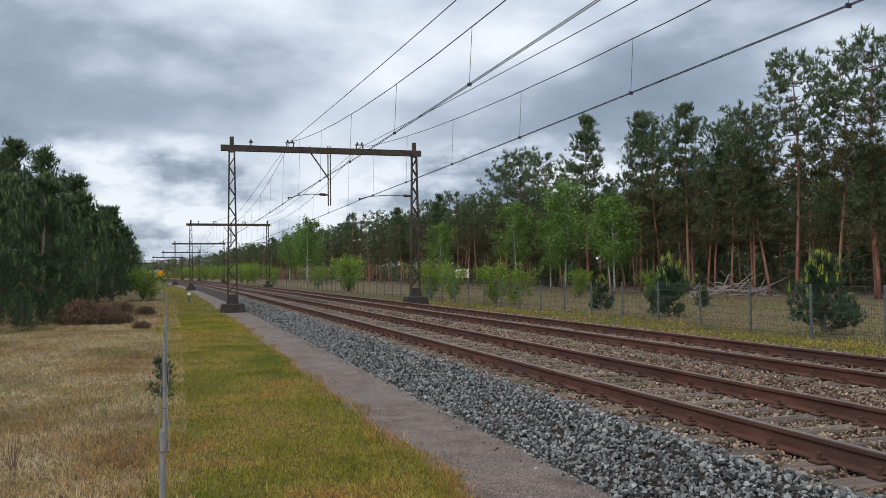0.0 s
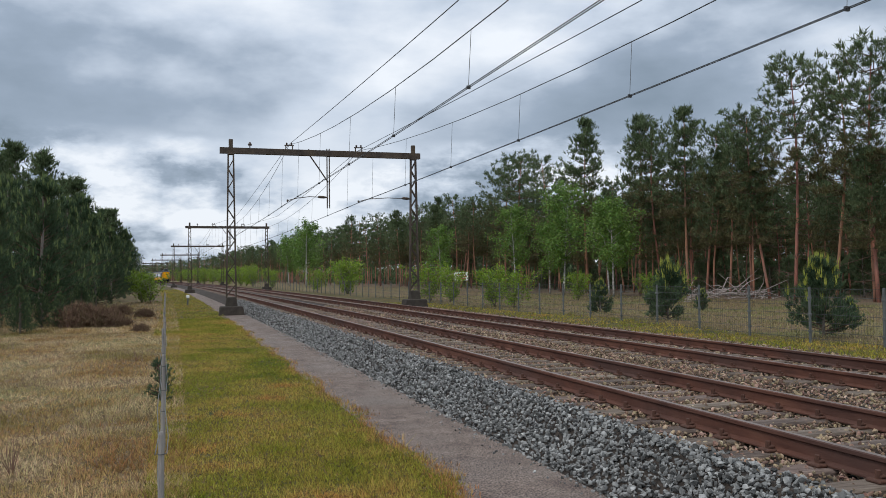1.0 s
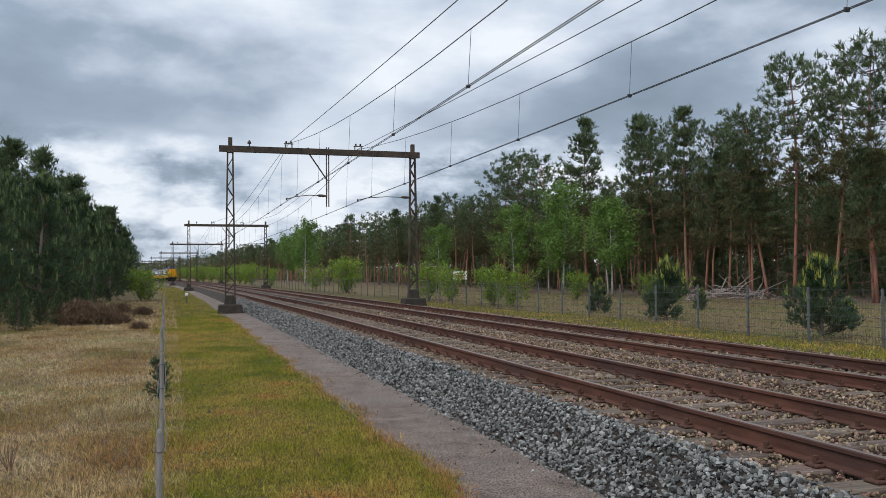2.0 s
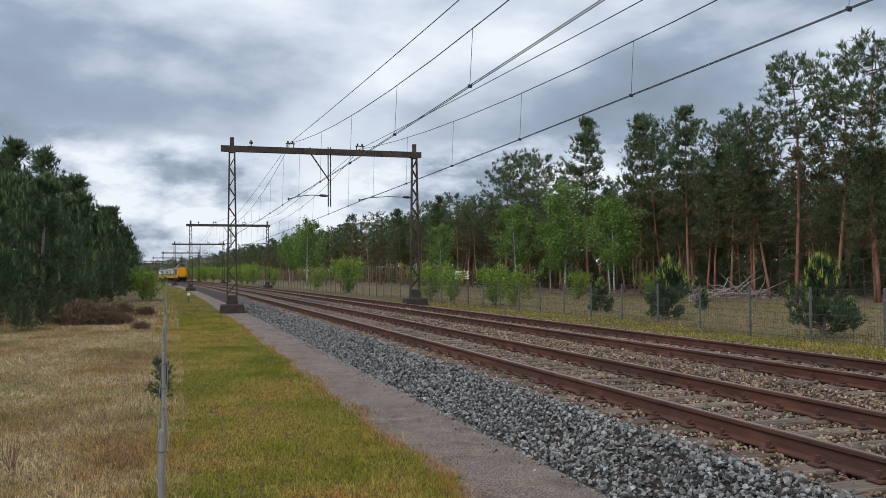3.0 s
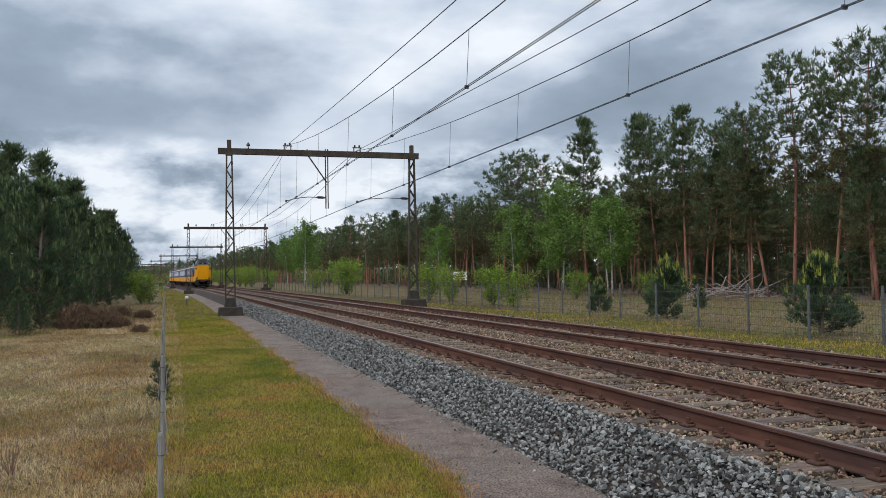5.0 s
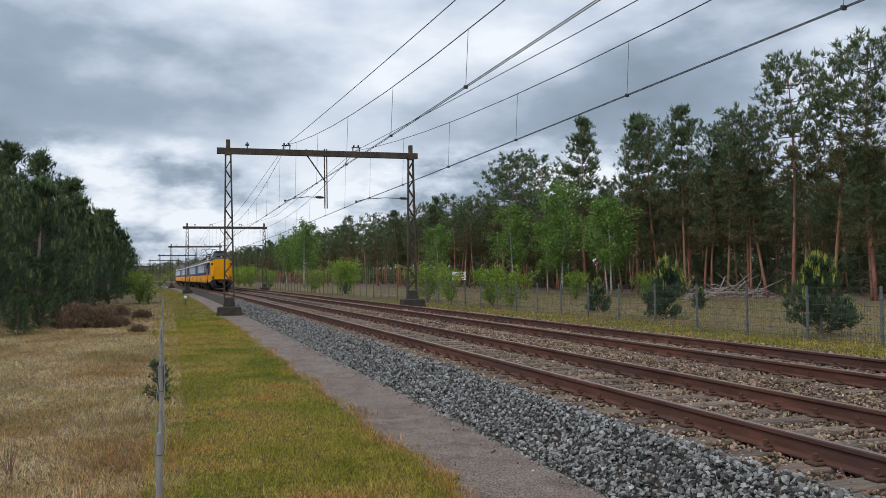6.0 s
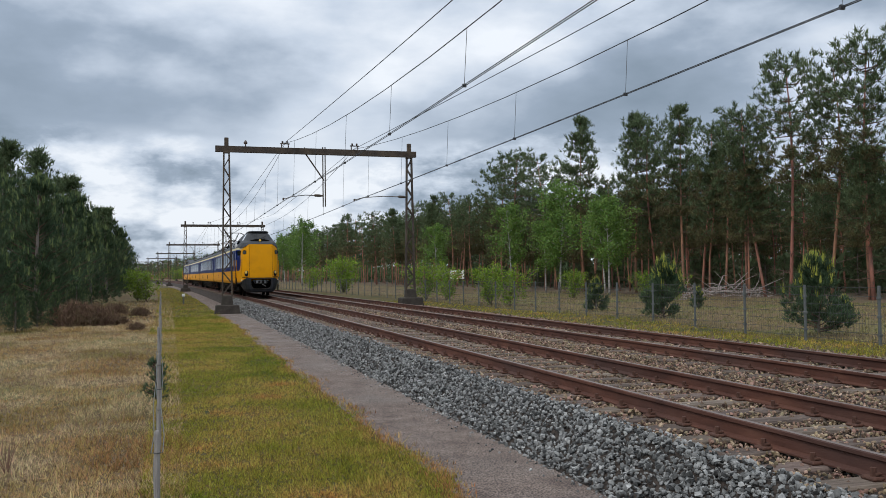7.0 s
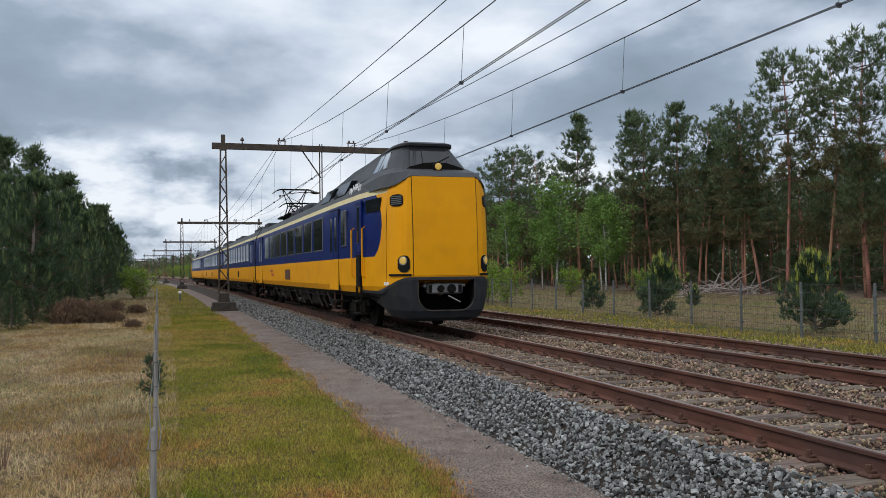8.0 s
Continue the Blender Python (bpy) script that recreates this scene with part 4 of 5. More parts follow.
    part("step", Shape().box(s * 1.2 - 0.25, s * 1.2 + 0.25, y, y + 1.2, 0.55, 0.6), M["under"], car)


def bogie(car, y):
    b = Shape()
    for s in (-1, 1):
        b.box(s * 1.0 - 0.07, s * 1.0 + 0.07, y - 1.75, y + 1.75, 0.5, 0.68, cut=0.03)
        b.box(s * 1.02 - 0.09, s * 1.02 + 0.09, y - 0.5, y + 0.5, 0.3, 0.55, cut=0.03)
        for d in (-1.25, 1.25):
            b.box(s * 1.04 - 0.1, s * 1.04 + 0.1, y + d - 0.2, y + d + 0.2, 0.32, 0.62, cut=0.04)
            b.tube([(s * 1.05, y + d + 0.3, 0.4), (s * 1.05, y + d + 0.3, 0.85)], 0.07, 8)
        b.tube([(s * 1.08, y - 0.2, 0.6), (s * 1.08, y + 0.55, 0.8)], 0.05, 6)
    b.box(-0.9, 0.9, y - 0.3, y + 0.3, 0.45, 0.8, cut=0.03)
    g = part("bogie", b, M["under"], car, "black steel bogie frame")
    for d in (-1.25, 1.25):
        for s in (-1, 1):
            w = Shape().tube([(s * 0.70, y + d, 0.46), (s * 0.73, y + d, 0.46), (s * 0.73, y + d, 0.46), (s * 0.84, y + d, 0.46)], [0.49, 0.49, 0.46, 0.455], 24)
            part("wheel", w, M["under"], g, "dark steel wheel")


def under_boxes(car, spans, seed):
    """Equipment hung below the floor: cases of several depths, air tanks, brackets and pipes."""
    rd = random.Random(seed)
    for a, b in spans:
        y = a
        while y < b - 0.5:
            l = min(rd.uniform(0.6, 1.7), b - y)
            z = rd.uniform(0.26, 0.48)
            if rd.random() < 0.25:
                part("air_tank", Shape().tube([(x, yy, 0.52) for x, yy in ((-1.02, y), (-1.02, y + 0.06), (-1.02, y + l - 0.2), (-1.02, y + l - 0.14))], [0.1, 0.19, 0.19, 0.1], 12), M["under"], car)
                part("air_tank", Shape().tube([(x, yy, 0.52) for x, yy in ((1.02, y), (1.02, y + 0.06), (1.02, y + l - 0.2), (1.02, y + l - 0.14))], [0.1, 0.19, 0.19, 0.1], 12), M["under"], car)
            else:
                w = 1.26 - rd.uniform(0, 0.28)
                bx = part("equipment_box", Shape().box(-w, w, y, y + l - 0.14, z, 0.74, cut=0.04), M["under"], car)
                if rd.random() < 0.6:
                    for s in (-1, 1):
                        part("cover_plate", Shape().box(s * w - 0.02, s * w + 0.02, y + 0.1, y + 0.1 + min(0.5, l - 0.35), z + 0.08, 0.7, cut=0.008), M["undergrey"], bx)
            for s in (-1, 1):
                part("bracket", Shape().beam((s * 1.3, y - 0.05, 0.76), (s * 1.12, y - 0.05, 0.3), 0.04, 0.06), M["undergrey"], car)
            y += l + rd.uniform(0.05, 0.5)
        for s in (-1, 1):
            part("pipe", Shape().tube([(s * 1.3, a, 0.68), (s * 1.3, b, 0.68)], 0.02, 6), M["under"], car)


def roof_gear(car, spans, seed):
    rd = random.Random(seed)
    for a, b in spans:
        y = a
        while y < b:
            l = rd.uniform(0.9, 1.8)
            part("roof_box", Shape().box(-0.55, 0.55, y, y + l, 3.6, rd.uniform(3.82, 3.95), cut=0.06), M["roofgrey"], car)
            y += l + rd.uniform(0.15, 0.6)


def pantograph(car, y, raised=True):
    """Diamond-framed current collector on a roof base, raised to the contact wire or folded."""
    p = part("pantograph_base", Shape().box(-0.7, 0.7, y - 0.7, y + 0.7, 3.78, 3.86, cut=0.02), M["under"], car, "black pantograph raised to the contact wire" if raised else "black folded pantograph")
    head, knee, out = (5.08, 4.42, 0.85) if raised else (4.28, 4.06, 1.15)
    fr = Shape()
    for e in (-1, 1):
        for s in (-1, 1):
            fr.tube([(s * 0.42, y + e * 0.3, 3.86), (s * 0.2, y + e * out, knee)], 0.03, 6)
            fr.tube([(s * 0.2, y + e * out, knee), (s * 0.52, y + e * 0.12, head)], 0.022, 6)
            fr.tube([(s * 0.4, y + e * 0.5, 3.72), (s * 0.4, y + e * 0.5, 3.82)], 0.07, 8)
        fr.tube([(-0.22, y + e * out, knee), (0.22, y + e * out, knee)], 0.026, 6)
        fr.tube([(-0.42, y + e * 0.3, 3.88), (0.2, y + e * out, knee)], 0.014, 5)
        fr.tube([(0.2, y + e * out, knee), (-0.36, y + e * 0.49, (head + knee) / 2), (-0.52, y + e * 0.12, head)], 0.012, 5)
    part("pantograph_arm", fr, M["under"], p)
    hd = Shape()
    for d in (-0.17, 0.17):
        hd.tube([(x, y + d, head + h) for x, h in ((-0.98, -0.14), (-0.78, 0.0), (-0.6, 0.04), (0.6, 0.04), (0.78, 0.0), (0.98, -0.14))], 0.022, 6)
    for x in (-0.52, 0.52):
        hd.tube([(x, y - 0.17, head + 0.02), (x, y + 0.17, head + 0.02)], 0.02, 5)
        hd.tube([(x, y, head - 0.06), (x, y, head + 0.03)], 0.03, 6)
    part("pantograph_head", hd, M["under"], p)


CAR = 26.4


def train():
    cars = []
    # leading motor coach
    c = tagged(new("train_car"), "yellow and blue electric motor coach with a raised cab", "train", "coaches of the train")
    car_body(c, 0.66, CAR - 0.12, nose=-1)
    cab(c, CAR)
    for s in (-1, 1):
        doors(c, s, 4.7)
        y = 7.05
        side_window(c, s, 3.78, 4.22, 2.0, 2.82)
        for w, gap in ((1.42, 0.5),) * 8:
            side_window(c, s, y, y + w)
            y += w + gap
        doors(c, s, 23.2)
        part("grille", Shape().box(s * 1.41 - 0.02, s * 1.41 + 0.02, 13.9, 15.1, 1.08, 1.44, cut=0.01), M["rust"], c)
        part("emblem", Shape().box(s * 1.41 - 0.015, s * 1.41 + 0.015, 18.9, 19.5, 1.2, 1.3).box(s * 1.41 - 0.015, s * 1.41 + 0.015, 19.2, 19.9, 1.36, 1.46), M["signred"], c, "small red emblem")
    for y in (4.4, 22.4):
        bogie(c, y)
    under_boxes(c, ((7.0, 19.8),), 3)
    roof_gear(c, ((15.0, 19.5),), 5)
    pantograph(c, 22.6)
    pantograph(c, 20.4, raised=False)
    part("gangway", Shape().box(-1.0, 1.0, CAR - 0.14, CAR + 0.28, 0.95, 3.5, cut=0.08), M["black"], c, "black rubber gangway bellows")
    cars.append((c, 0.0))
    # middle coaches
    c = tagged(new("train_car"), "yellow and blue middle coach with a row of windows", "train", "coaches of the train")
    car_body(c, 0.3, CAR - 0.12)
    for s in (-1, 1):
        doors(c, s, 1.2)
        y = 3.3
        for k in range(11):
            side_window(c, s, y, y + 1.2)
            y += 1.75
        doors(c, s, 23.6)
        part("grille", Shape().box(s * 1.41 - 0.02, s * 1.41 + 0.02, 9.4, 10.1, 1.1, 1.45, cut=0.01), M["black"], c)
        part("grille", Shape().box(s * 1.41 - 0.02, s * 1.41 + 0.02, 18.4, 19.1, 1.1, 1.45, cut=0.01), M["black"], c)
    for y in (4.2, 22.4):
        bogie(c, y)
    under_boxes(c, ((6.8, 19.8),), 8)
    roof_gear(c, ((2.0, 8.0), (17.0, 22.5)), 6)
    part("gangway", Shape().box(-1.0, 1.0, CAR - 0.14, CAR + 0.28, 0.95, 3.5, cut=0.08), M["black"], c)
    cars.append((c, CAR))
    cars.append((copy_thing(c, Matrix.Identity(4)), 2 * CAR))
    # trailing coach with a cab at its far end
    c = tagged(new("train_car"), "yellow and blue trailing coach with a cab at its rear", "train", "coaches of the train")
    car_body(c, 0.3, CAR - 0.66, nose=1)
    cab(c, CAR, rear=True)
    for s in (-1, 1):
        doors(c, s, 1.2)
        y = 3.3
        for k in range(10):
            side_window(c, s, y, y + 1.2)
            y += 1.75
        doors(c, s, 21.0)
    for y in (4.2, 22.2):
        bogie(c, y)
    under_boxes(c, ((6.8, 19.6),), 9)
    roof_gear(c, ((2.0, 6.0),), 7)
    cars.append((c, 3 * CAR))
    return cars


SPEED, NOSE_END = 39.0, 17.7


def motions():
    """The train runs along the bent track at a steady speed."""
    for c, back in CARS:
        rows = []
        for k in range(17):
            t = 0.5 * k
            y = NOSE_END + SPEED * (8.0 - t) + back
            m = y + CAR / 2
            a = pose(0, 0, 0, 0, 0, heading(m))
            mid = place(TRACK_A, m)
            rows.append((t, Matrix.Translation(mid) @ a @ Matrix.Translation((0, -CAR / 2, 0))))
        walk(c, rows)

# ---- vegetation ----
def spray(points, dirs, length, width, count, spread, r):
    """Tufts of narrow blades: at each point, count triangles that fan out about its direction."""
    n = len(points)
    d = dirs[:, None, :] + r.normal(0, spread, (n, count, 3))
    d /= np.linalg.norm(d, axis=2, keepdims=True)
    s = np.cross(d, r.normal(size=(n, count, 3)))
    s /= np.linalg.norm(s, axis=2, keepdims=True)
    ln = (length * r.uniform(0.6, 1.25, (n, count)))[..., None]
    base = points[:, None, :] + r.normal(0, width * 0.8, (n, count, 3))
    v = np.stack([base - s * width / 2, base + s * width / 2, base + d * ln + s * width * 0.15], 2)
    return v.reshape(-1, 3), np.arange(n * count * 3).reshape(-1, 3)


def leaves(points, size, r):
    """Single leaf-like quads, turned at random."""
    n = len(points)
    a, b = r.normal(size=(n, 3)), r.normal(size=(n, 3))
    a /= np.linalg.norm(a, axis=1, keepdims=True)
    b = np.cross(a, b)
    b /= np.linalg.norm(b, axis=1, keepdims=True)
    sz = (size * r.uniform(0.6, 1.4, n))[:, None]
    v = np.stack([points - a * sz, points + b * sz * 0.6, points + a * sz, points - b * sz * 0.6], 1)
    return v.reshape(-1, 3), np.arange(n * 4).reshape(-1, 4)


def bend(h, r, lean=0.05, n=9):
    """A slightly crooked stem of height h."""
    d = np.array([r.normal(0, lean), r.normal(0, lean), 1.0])
    w = r.normal(0, 0.012 * h, 2)
    ph = r.uniform(0, 6, 2)
    return [Vector((d[0] * h * t + w[0] * math.sin(ph[0] + 4 * t) - w[0] * math.sin(ph[0]), d[1] * h * t + w[1] * math.sin(ph[1] + 4 * t) - w[1] * math.sin(ph[1]), h * t))
            for t in np.linspace(0, 1, n)]


def on(stem, t):
    k = t * (len(stem) - 1)
    i = min(int(k), len(stem) - 2)
    return stem[i].lerp(stem[i + 1], k - i)


def tall_pine(h, seed, bare=0.5, reach=2.2, clumps=3, lean=0.04, blades=9, size=0.36, form="open", light=False):
    """Scots pine: bare reddish trunk with dead snags, whorls of crooked limbs that end in needle clumps."""
    r = np.random.default_rng(seed)
    stem = bend(h, r, lean)
    sh = Shape().tube(stem, [0.115 * (1 - 0.85 * t) * h / 15 + 0.012 for t in np.linspace(0, 1, len(stem))], 7)
    pts, dirs, old = [], [], []
    whorls = max(6, int((1 - bare) * h / (1.1 if light else 0.62)))
    for w in range(whorls):
        crown = (w + r.uniform(0.1, 0.9)) / whorls
        t = min(bare + (1 - bare) * crown, 0.985)
        if form == "cone":
            wide_ = (1 - crown) ** 0.85 * (0.65 + 0.35 * min(1, crown * 5)) * 1.15 + 0.12
        elif form == "broad":
            wide_ = 1.15 * math.sqrt(max(0.05, 1 - (crown * 1.02 - 0.12) ** 2)) * (0.6 + 0.4 * min(1, crown * 4))
        else:
            wide_ = 0.3 + 0.8 * math.sin(math.pi * min(1, 0.2 + crown * 0.74))
        a0 = r.uniform(0, 2 * math.pi)
        for k in range(3 if light else 4):
            if r.random() < (0.12 if form != "open" else 0.27):
                continue
            a = a0 + k * 1.57 + r.normal(0, 0.3)
            ln = reach * wide_ * r.uniform(0.6, 1.12)
            p0 = on(stem, t)
            up = r.uniform(-0.05, 0.3) + (0.75 * crown if form != "broad" else 0.45 * crown)
            br = [p0]
            for q in (0.35, 0.7, 1.0):
                br.append(p0 + Vector((math.cos(a), math.sin(a), up * q * q)) * ln * q + Vector(r.normal(0, 0.08, 3)) * ln * 0.5)
            if light:
                sh.tube([br[0], br[2]], [0.04, 0.018], 4, 1, caps=False)
            else:
                sh.tube(br, [0.036, 0.027, 0.017, 0.008], 4, 1, caps=False)
            for c in range(clumps + (1 if ln > 1.6 else 0)):
                u = 1.0 - 0.22 * c * r.uniform(0.7, 1.2)
                side_ = Vector((-math.sin(a), math.cos(a), 0)) * (r.normal(0, 0.24) * ln * (0.35 + 0.3 * c))
                centre = on(br, max(0.2, u)) + side_ + Vector((0, 0, r.uniform(0.0, 0.18)))
                for _ in range(2 if light else 5):
                    p = centre + Vector(r.normal(0, 1, 3) * np.array([0.22, 0.22, 0.12]))
                    pts.append(p)
                    dirs.append((p - p0).normalized() * 0.55 + Vector((0, 0, 0.85)))
                    old.append(crown < 0.42 * r.random() + 0.06)
    if form != "broad":                                     # upright leader
        for k in range(5):
            pts.append(stem[-1] + Vector((r.normal(0, 0.05), r.normal(0, 0.05), -0.16 * k)))
            dirs.append(Vector((0, 0, 1.0)))
            old.append(False)
    for k in range(4 if light else int(26 * bare) + 6):     # dead snags on the bare trunk
        t = r.uniform(0.06, bare + 0.12)
        a = r.uniform(0, 2 * math.pi)
        p0 = on(stem, t)
        ln = r.uniform(0.5, 1.9)
        tip = p0 + Vector((math.cos(a), math.sin(a), r.uniform(-0.35, 0.45))) * ln
        midp = p0.lerp(tip, 0.55) + Vector(r.normal(0, 0.1, 3))
        sh.tube([p0, midp, tip], [0.026, 0.016, 0.006], 4, 1, caps=False)
        if not light:
            for _ in range(2):
                sh.tube([midp, midp + Vector((math.cos(a) + r.normal(0, 0.7), math.sin(a) + r.normal(0, 0.7), r.normal(0, 0.4))) * ln * 0.35], [0.012, 0.004], 3, 1, caps=False)
    v, f = spray(np.array(pts), np.array(dirs), size, size * 0.2, blades, 0.7, r)
    return sh, v, f, None, None, np.repeat(np.array(old, dtype=np.int32), blades)


def young_pine(h, seed, reach=1.9, tufts=1500, candles=60, blade=0.26, shoot=1.35, blades=11):
    """Dense young pine clothed to the ground, with pale upright shoots."""
    r = np.random.default_rng(seed)
    stem = bend(h, r, 0.02)
    sh = Shape().tube(stem, [0.10 * (1 - 0.9 * t) * h / 6 + 0.01 for t in np.linspace(0, 1, len(stem))], 7)
    pts, dirs, tips = [], [], []
    nb = int(20 + h * 12)
    for k in range(nb):
        t = 0.03 + 0.95 * (k + r.random()) / nb
        a = r.uniform(0, 2 * math.pi)
        ln = reach * (1 - t) ** 0.85 * (0.75 + 0.25 * min(1, t * 6)) * r.uniform(0.55, 1.15) + 0.1
        p0 = on(stem, t)
        up = 0.3 + 0.65 * t
        tip = p0 + Vector((math.cos(a), math.sin(a), up)) * ln
        sh.tube([p0, p0.lerp(tip, 0.5) + Vector((0, 0, -0.05 * ln)), tip], [0.026, 0.017, 0.007], 4, 1, caps=False)
        tips.append(tip)
        for _ in range(max(4, int(tufts / nb))):
            u = r.uniform(0.2, 1.05) ** 0.75
            p = p0.lerp(tip, u) + Vector(r.normal(0, 1, 3) * 0.11 * (0.4 + ln * 0.5))
            if p.z < 0.05:
                p.z = 0.05 + abs(p.z) * 0.3
            pts.append(p)
            dirs.append((p - p0).normalized() * 0.7 + Vector((0, 0, 0.85)))
    tips.sort(key=lambda p: -p.z - 0.35 * h * r.random())
    cp = np.array([tuple(p) for p in tips[:candles]] + [tuple(stem[-1])])
    v, f = spray(np.array(pts), np.array(dirs), blade, blade * 0.12, blades, 0.5, r)
    cv, cf = spray(cp, np.tile((0, 0, 1.0), (len(cp), 1)), blade * shoot, blade * 0.09 * shoot, 9, 0.12, r)
    return sh, v, f, cv, cf


def broadleaf(h, seed, reach=1.6, count=2600, size=0.075, low=0.25, stems=1, drop=0.1):
    """Light broadleaf tree or shrub with slender limbs and loose leaves."""
    r = np.random.default_rng(seed)
    sh, pts = Shape(), []
    for s in range(stems):
        stem = bend(h * r.uniform(0.75, 1.0), r, 0.05 if stems == 1 else 0.28)
        sh.tube(stem, [(0.075 if stems == 1 else 0.035) * (1 - 0.88 * t) * max(h / 7, 0.5) + 0.006 for t in np.linspace(0, 1, len(stem))], 6)
        nb = int(22 / stems) + 7
        for k in range(nb):
            t = low + (1 - low) * (k + r.random()) / nb
            t = min(t, 0.99)
            a = r.uniform(0, 2 * math.pi)
            c = (t - low) / (1 - low)
            ln = reach * (0.3 + 0.8 * math.sin(math.pi * (0.2 + 0.75 * c))) * r.uniform(0.6, 1.15)
            p0 = on(stem, t)
            br = [p0, p0 + Vector((math.cos(a), math.sin(a), 0.65)) * ln * 0.5, p0 + Vector((math.cos(a), math.sin(a), 0.55 - drop)) * ln]
            sh.tube(br, [0.02, 0.013, 0.005], 4, caps=False)
            m = max(6, int(count / stems / nb))
            cl = [on(br, min(1, r.uniform(0.25, 1.0))) + Vector(r.normal(0, 0.16 * ln + 0.05, 3)) for _ in range(max(2, m // 9))]
            for _ in range(m):
                p = np.array(cl[r.integers(len(cl))]) + r.normal(0, 0.1 + 0.05 * ln, 3)
                p[2] = max(p[2], 0.04)
                pts.append(p)
    v, f = leaves(np.array(pts), size, r)
    return sh, v, f


def plant(name, built, bark, leaf, candle=None):
    """Meshes for one kind of tree, made once."""
    sh, v, f = built[:3]
    tr = sh.mesh(name + "_trunk", bark, True)
    cr = cloud_mesh(name + "_crown", v, f, leaf, built[5] if len(built) > 5 else None)
    cd = cloud_mesh(name + "_shoots", built[3], built[4], candle) if candle else None
    return tr, cr, cd


def set_tree(name, kind, lat, y, turn, size, label, category, group, z=None, names=("trunk", "crown", "shoot_growth")):
    e = tagged(new(name), label, category, group)
    p = place(lat, y, (GROUND - 0.05) if z is None else z)
    e.matrix_world = Matrix.Translation(p) @ pose(0, 0, 0, 0, 0, turn) @ Matrix.Diagonal((size, size, size, 1))
    for nm, me in zip(names, kind):
        if me:
            o = new(nm, me)
            o.parent = e
            if nm == "shoot_growth":
                tagged(o, "pale upright spring shoots", kind="stuff")
    return e


def forest():
    rd = random.Random(11)
    green = [M["needle_dark"], M["needle_olive"]]
    forms = ((0.5, 2.3, 0.03, "open"), (0.55, 2.1, 0.07, "open"), (0.36, 2.9, 0.03, "broad"), (0.46, 2.5, 0.1, "open"), (0.4, 2.3, 0.02, "cone"), (0.32, 2.5, 0.05, "cone"))
    kinds = [plant("pine", tall_pine(15.0, 20 + k, bare=b, reach=w, clumps=4 if fm == "cone" else 3, lean=l, form=fm), [M["bark"], M["limb"]], green) for k, (b, w, l, fm) in enumerate(forms)]
    plain = [plant("backpine", tall_pine(14.0, 40 + k, bare=b, reach=w, clumps=2, lean=l, blades=7, size=0.46, form=fm), [M["bark"], M["limb"]], green)
             for k, (b, w, l, fm) in enumerate(((0.42, 2.3, 0.03, "cone"), (0.5, 2.2, 0.09, "open"), (0.34, 2.5, 0.03, "broad"), (0.45, 2.6, 0.13, "open")))]
    low = [plant("underpine", young_pine(6.0, 60 + k, reach=2.3, tufts=420, candles=3, blade=0.42), [M["bark_grey"], M["limb"]], M["needle_dark"], M["needle_dark"]) for k in range(2)]
    L = "tall Scots pine with a reddish bare trunk and open dark crown"
    # trees that stand out against the sky: place along the railway, height, kind
    for lat, y, h, k in ((38, 97, 15.2, 2), (37, 90, 14.6, 2), (38, 85, 13.6, 2), (38, 76, 16.3, 4), (38, 66.6, 14.9, 5), (38, 63.2, 13.6, 3), (38, 59.4, 14.4, 4), (38, 57.0, 12.4, 1), (38, 54.2, 11.6, 0),
                         (38, 51.8, 11.4, 3), (38, 49.8, 12.6, 1), (38, 47.3, 14.9, 0), (38, 43.7, 14.2, 3), (38, 40.4, 14.6, 0), (38, 37.2, 14.6, 1), (39, 34.2, 15, 0),
                         (38, 107, 11.4, 0), (38, 115, 12.3, 2), (38, 123, 13.0, 4), (38, 131, 12.4, 2), (37, 140, 12.4, 5)):
        set_tree("pine_tree", kinds[k], lat, y, rd.uniform(0, 360), h / 15.0, L, "pine tree", "pines of the wood")
    thin = [tall_pine(14.0, 50 + k, bare=b, reach=w, clumps=2, lean=l, blades=7, size=0.75, form="broad", light=True) for k, (b, w, l) in enumerate(((0.34, 2.3, 0.03), (0.42, 2.2, 0.07), (0.28, 2.6, 0.05)))]
    rest = []
    y = 24.0
    while y < 160:
        for row in range(9):
            lat = 38.5 + row * 3.6 + rd.uniform(-1.7, 1.7)
            yy = y + rd.uniform(-2, 2)
            tall = 0.56 if yy < 53 else 0.66 if yy < 112 else 0.76
            kind = kinds[rd.randrange(6)] if row < 2 else plain[rd.randrange(4)]
            if row > 3:
                rest.append((lat, yy, rd.uniform(0, 6.28), (tall + 0.12) * rd.uniform(0.86, 1.08)))
                continue
            set_tree("pine_tree", kind, lat, yy, rd.uniform(0, 360), tall * rd.uniform(0.8, 1.1), L, "pine tree", "pines of the wood")
        if rd.random() < 0.85:
            set_tree("pine_tree", low[rd.randrange(2)], 41 + rd.uniform(0, 20), y + rd.uniform(-2, 2), rd.uniform(0, 360), rd.uniform(0.45, 1.0),
                     "dark dense understorey pine below the tall trunks", "pine tree", "understorey pines")
        if y < 110:
            set_tree("pine_tree", low[rd.randrange(2)], 39.5 + rd.uniform(0, 6), y + rd.uniform(-2, 2), rd.uniform(0, 360), rd.uniform(0.3, 0.7),
                     "dark dense understorey pine below the tall trunks", "pine tree", "understorey pines")
        y += rd.uniform(3.4, 4.6)
    while y < 820:
        for row in range(4):
            if row or y > 420:
                rest.append((36 + row * 4.5 + rd.uniform(-2, 2), y + rd.uniform(-3, 3), rd.uniform(0, 6.28), rd.uniform(0.78, 0.95)))
                continue
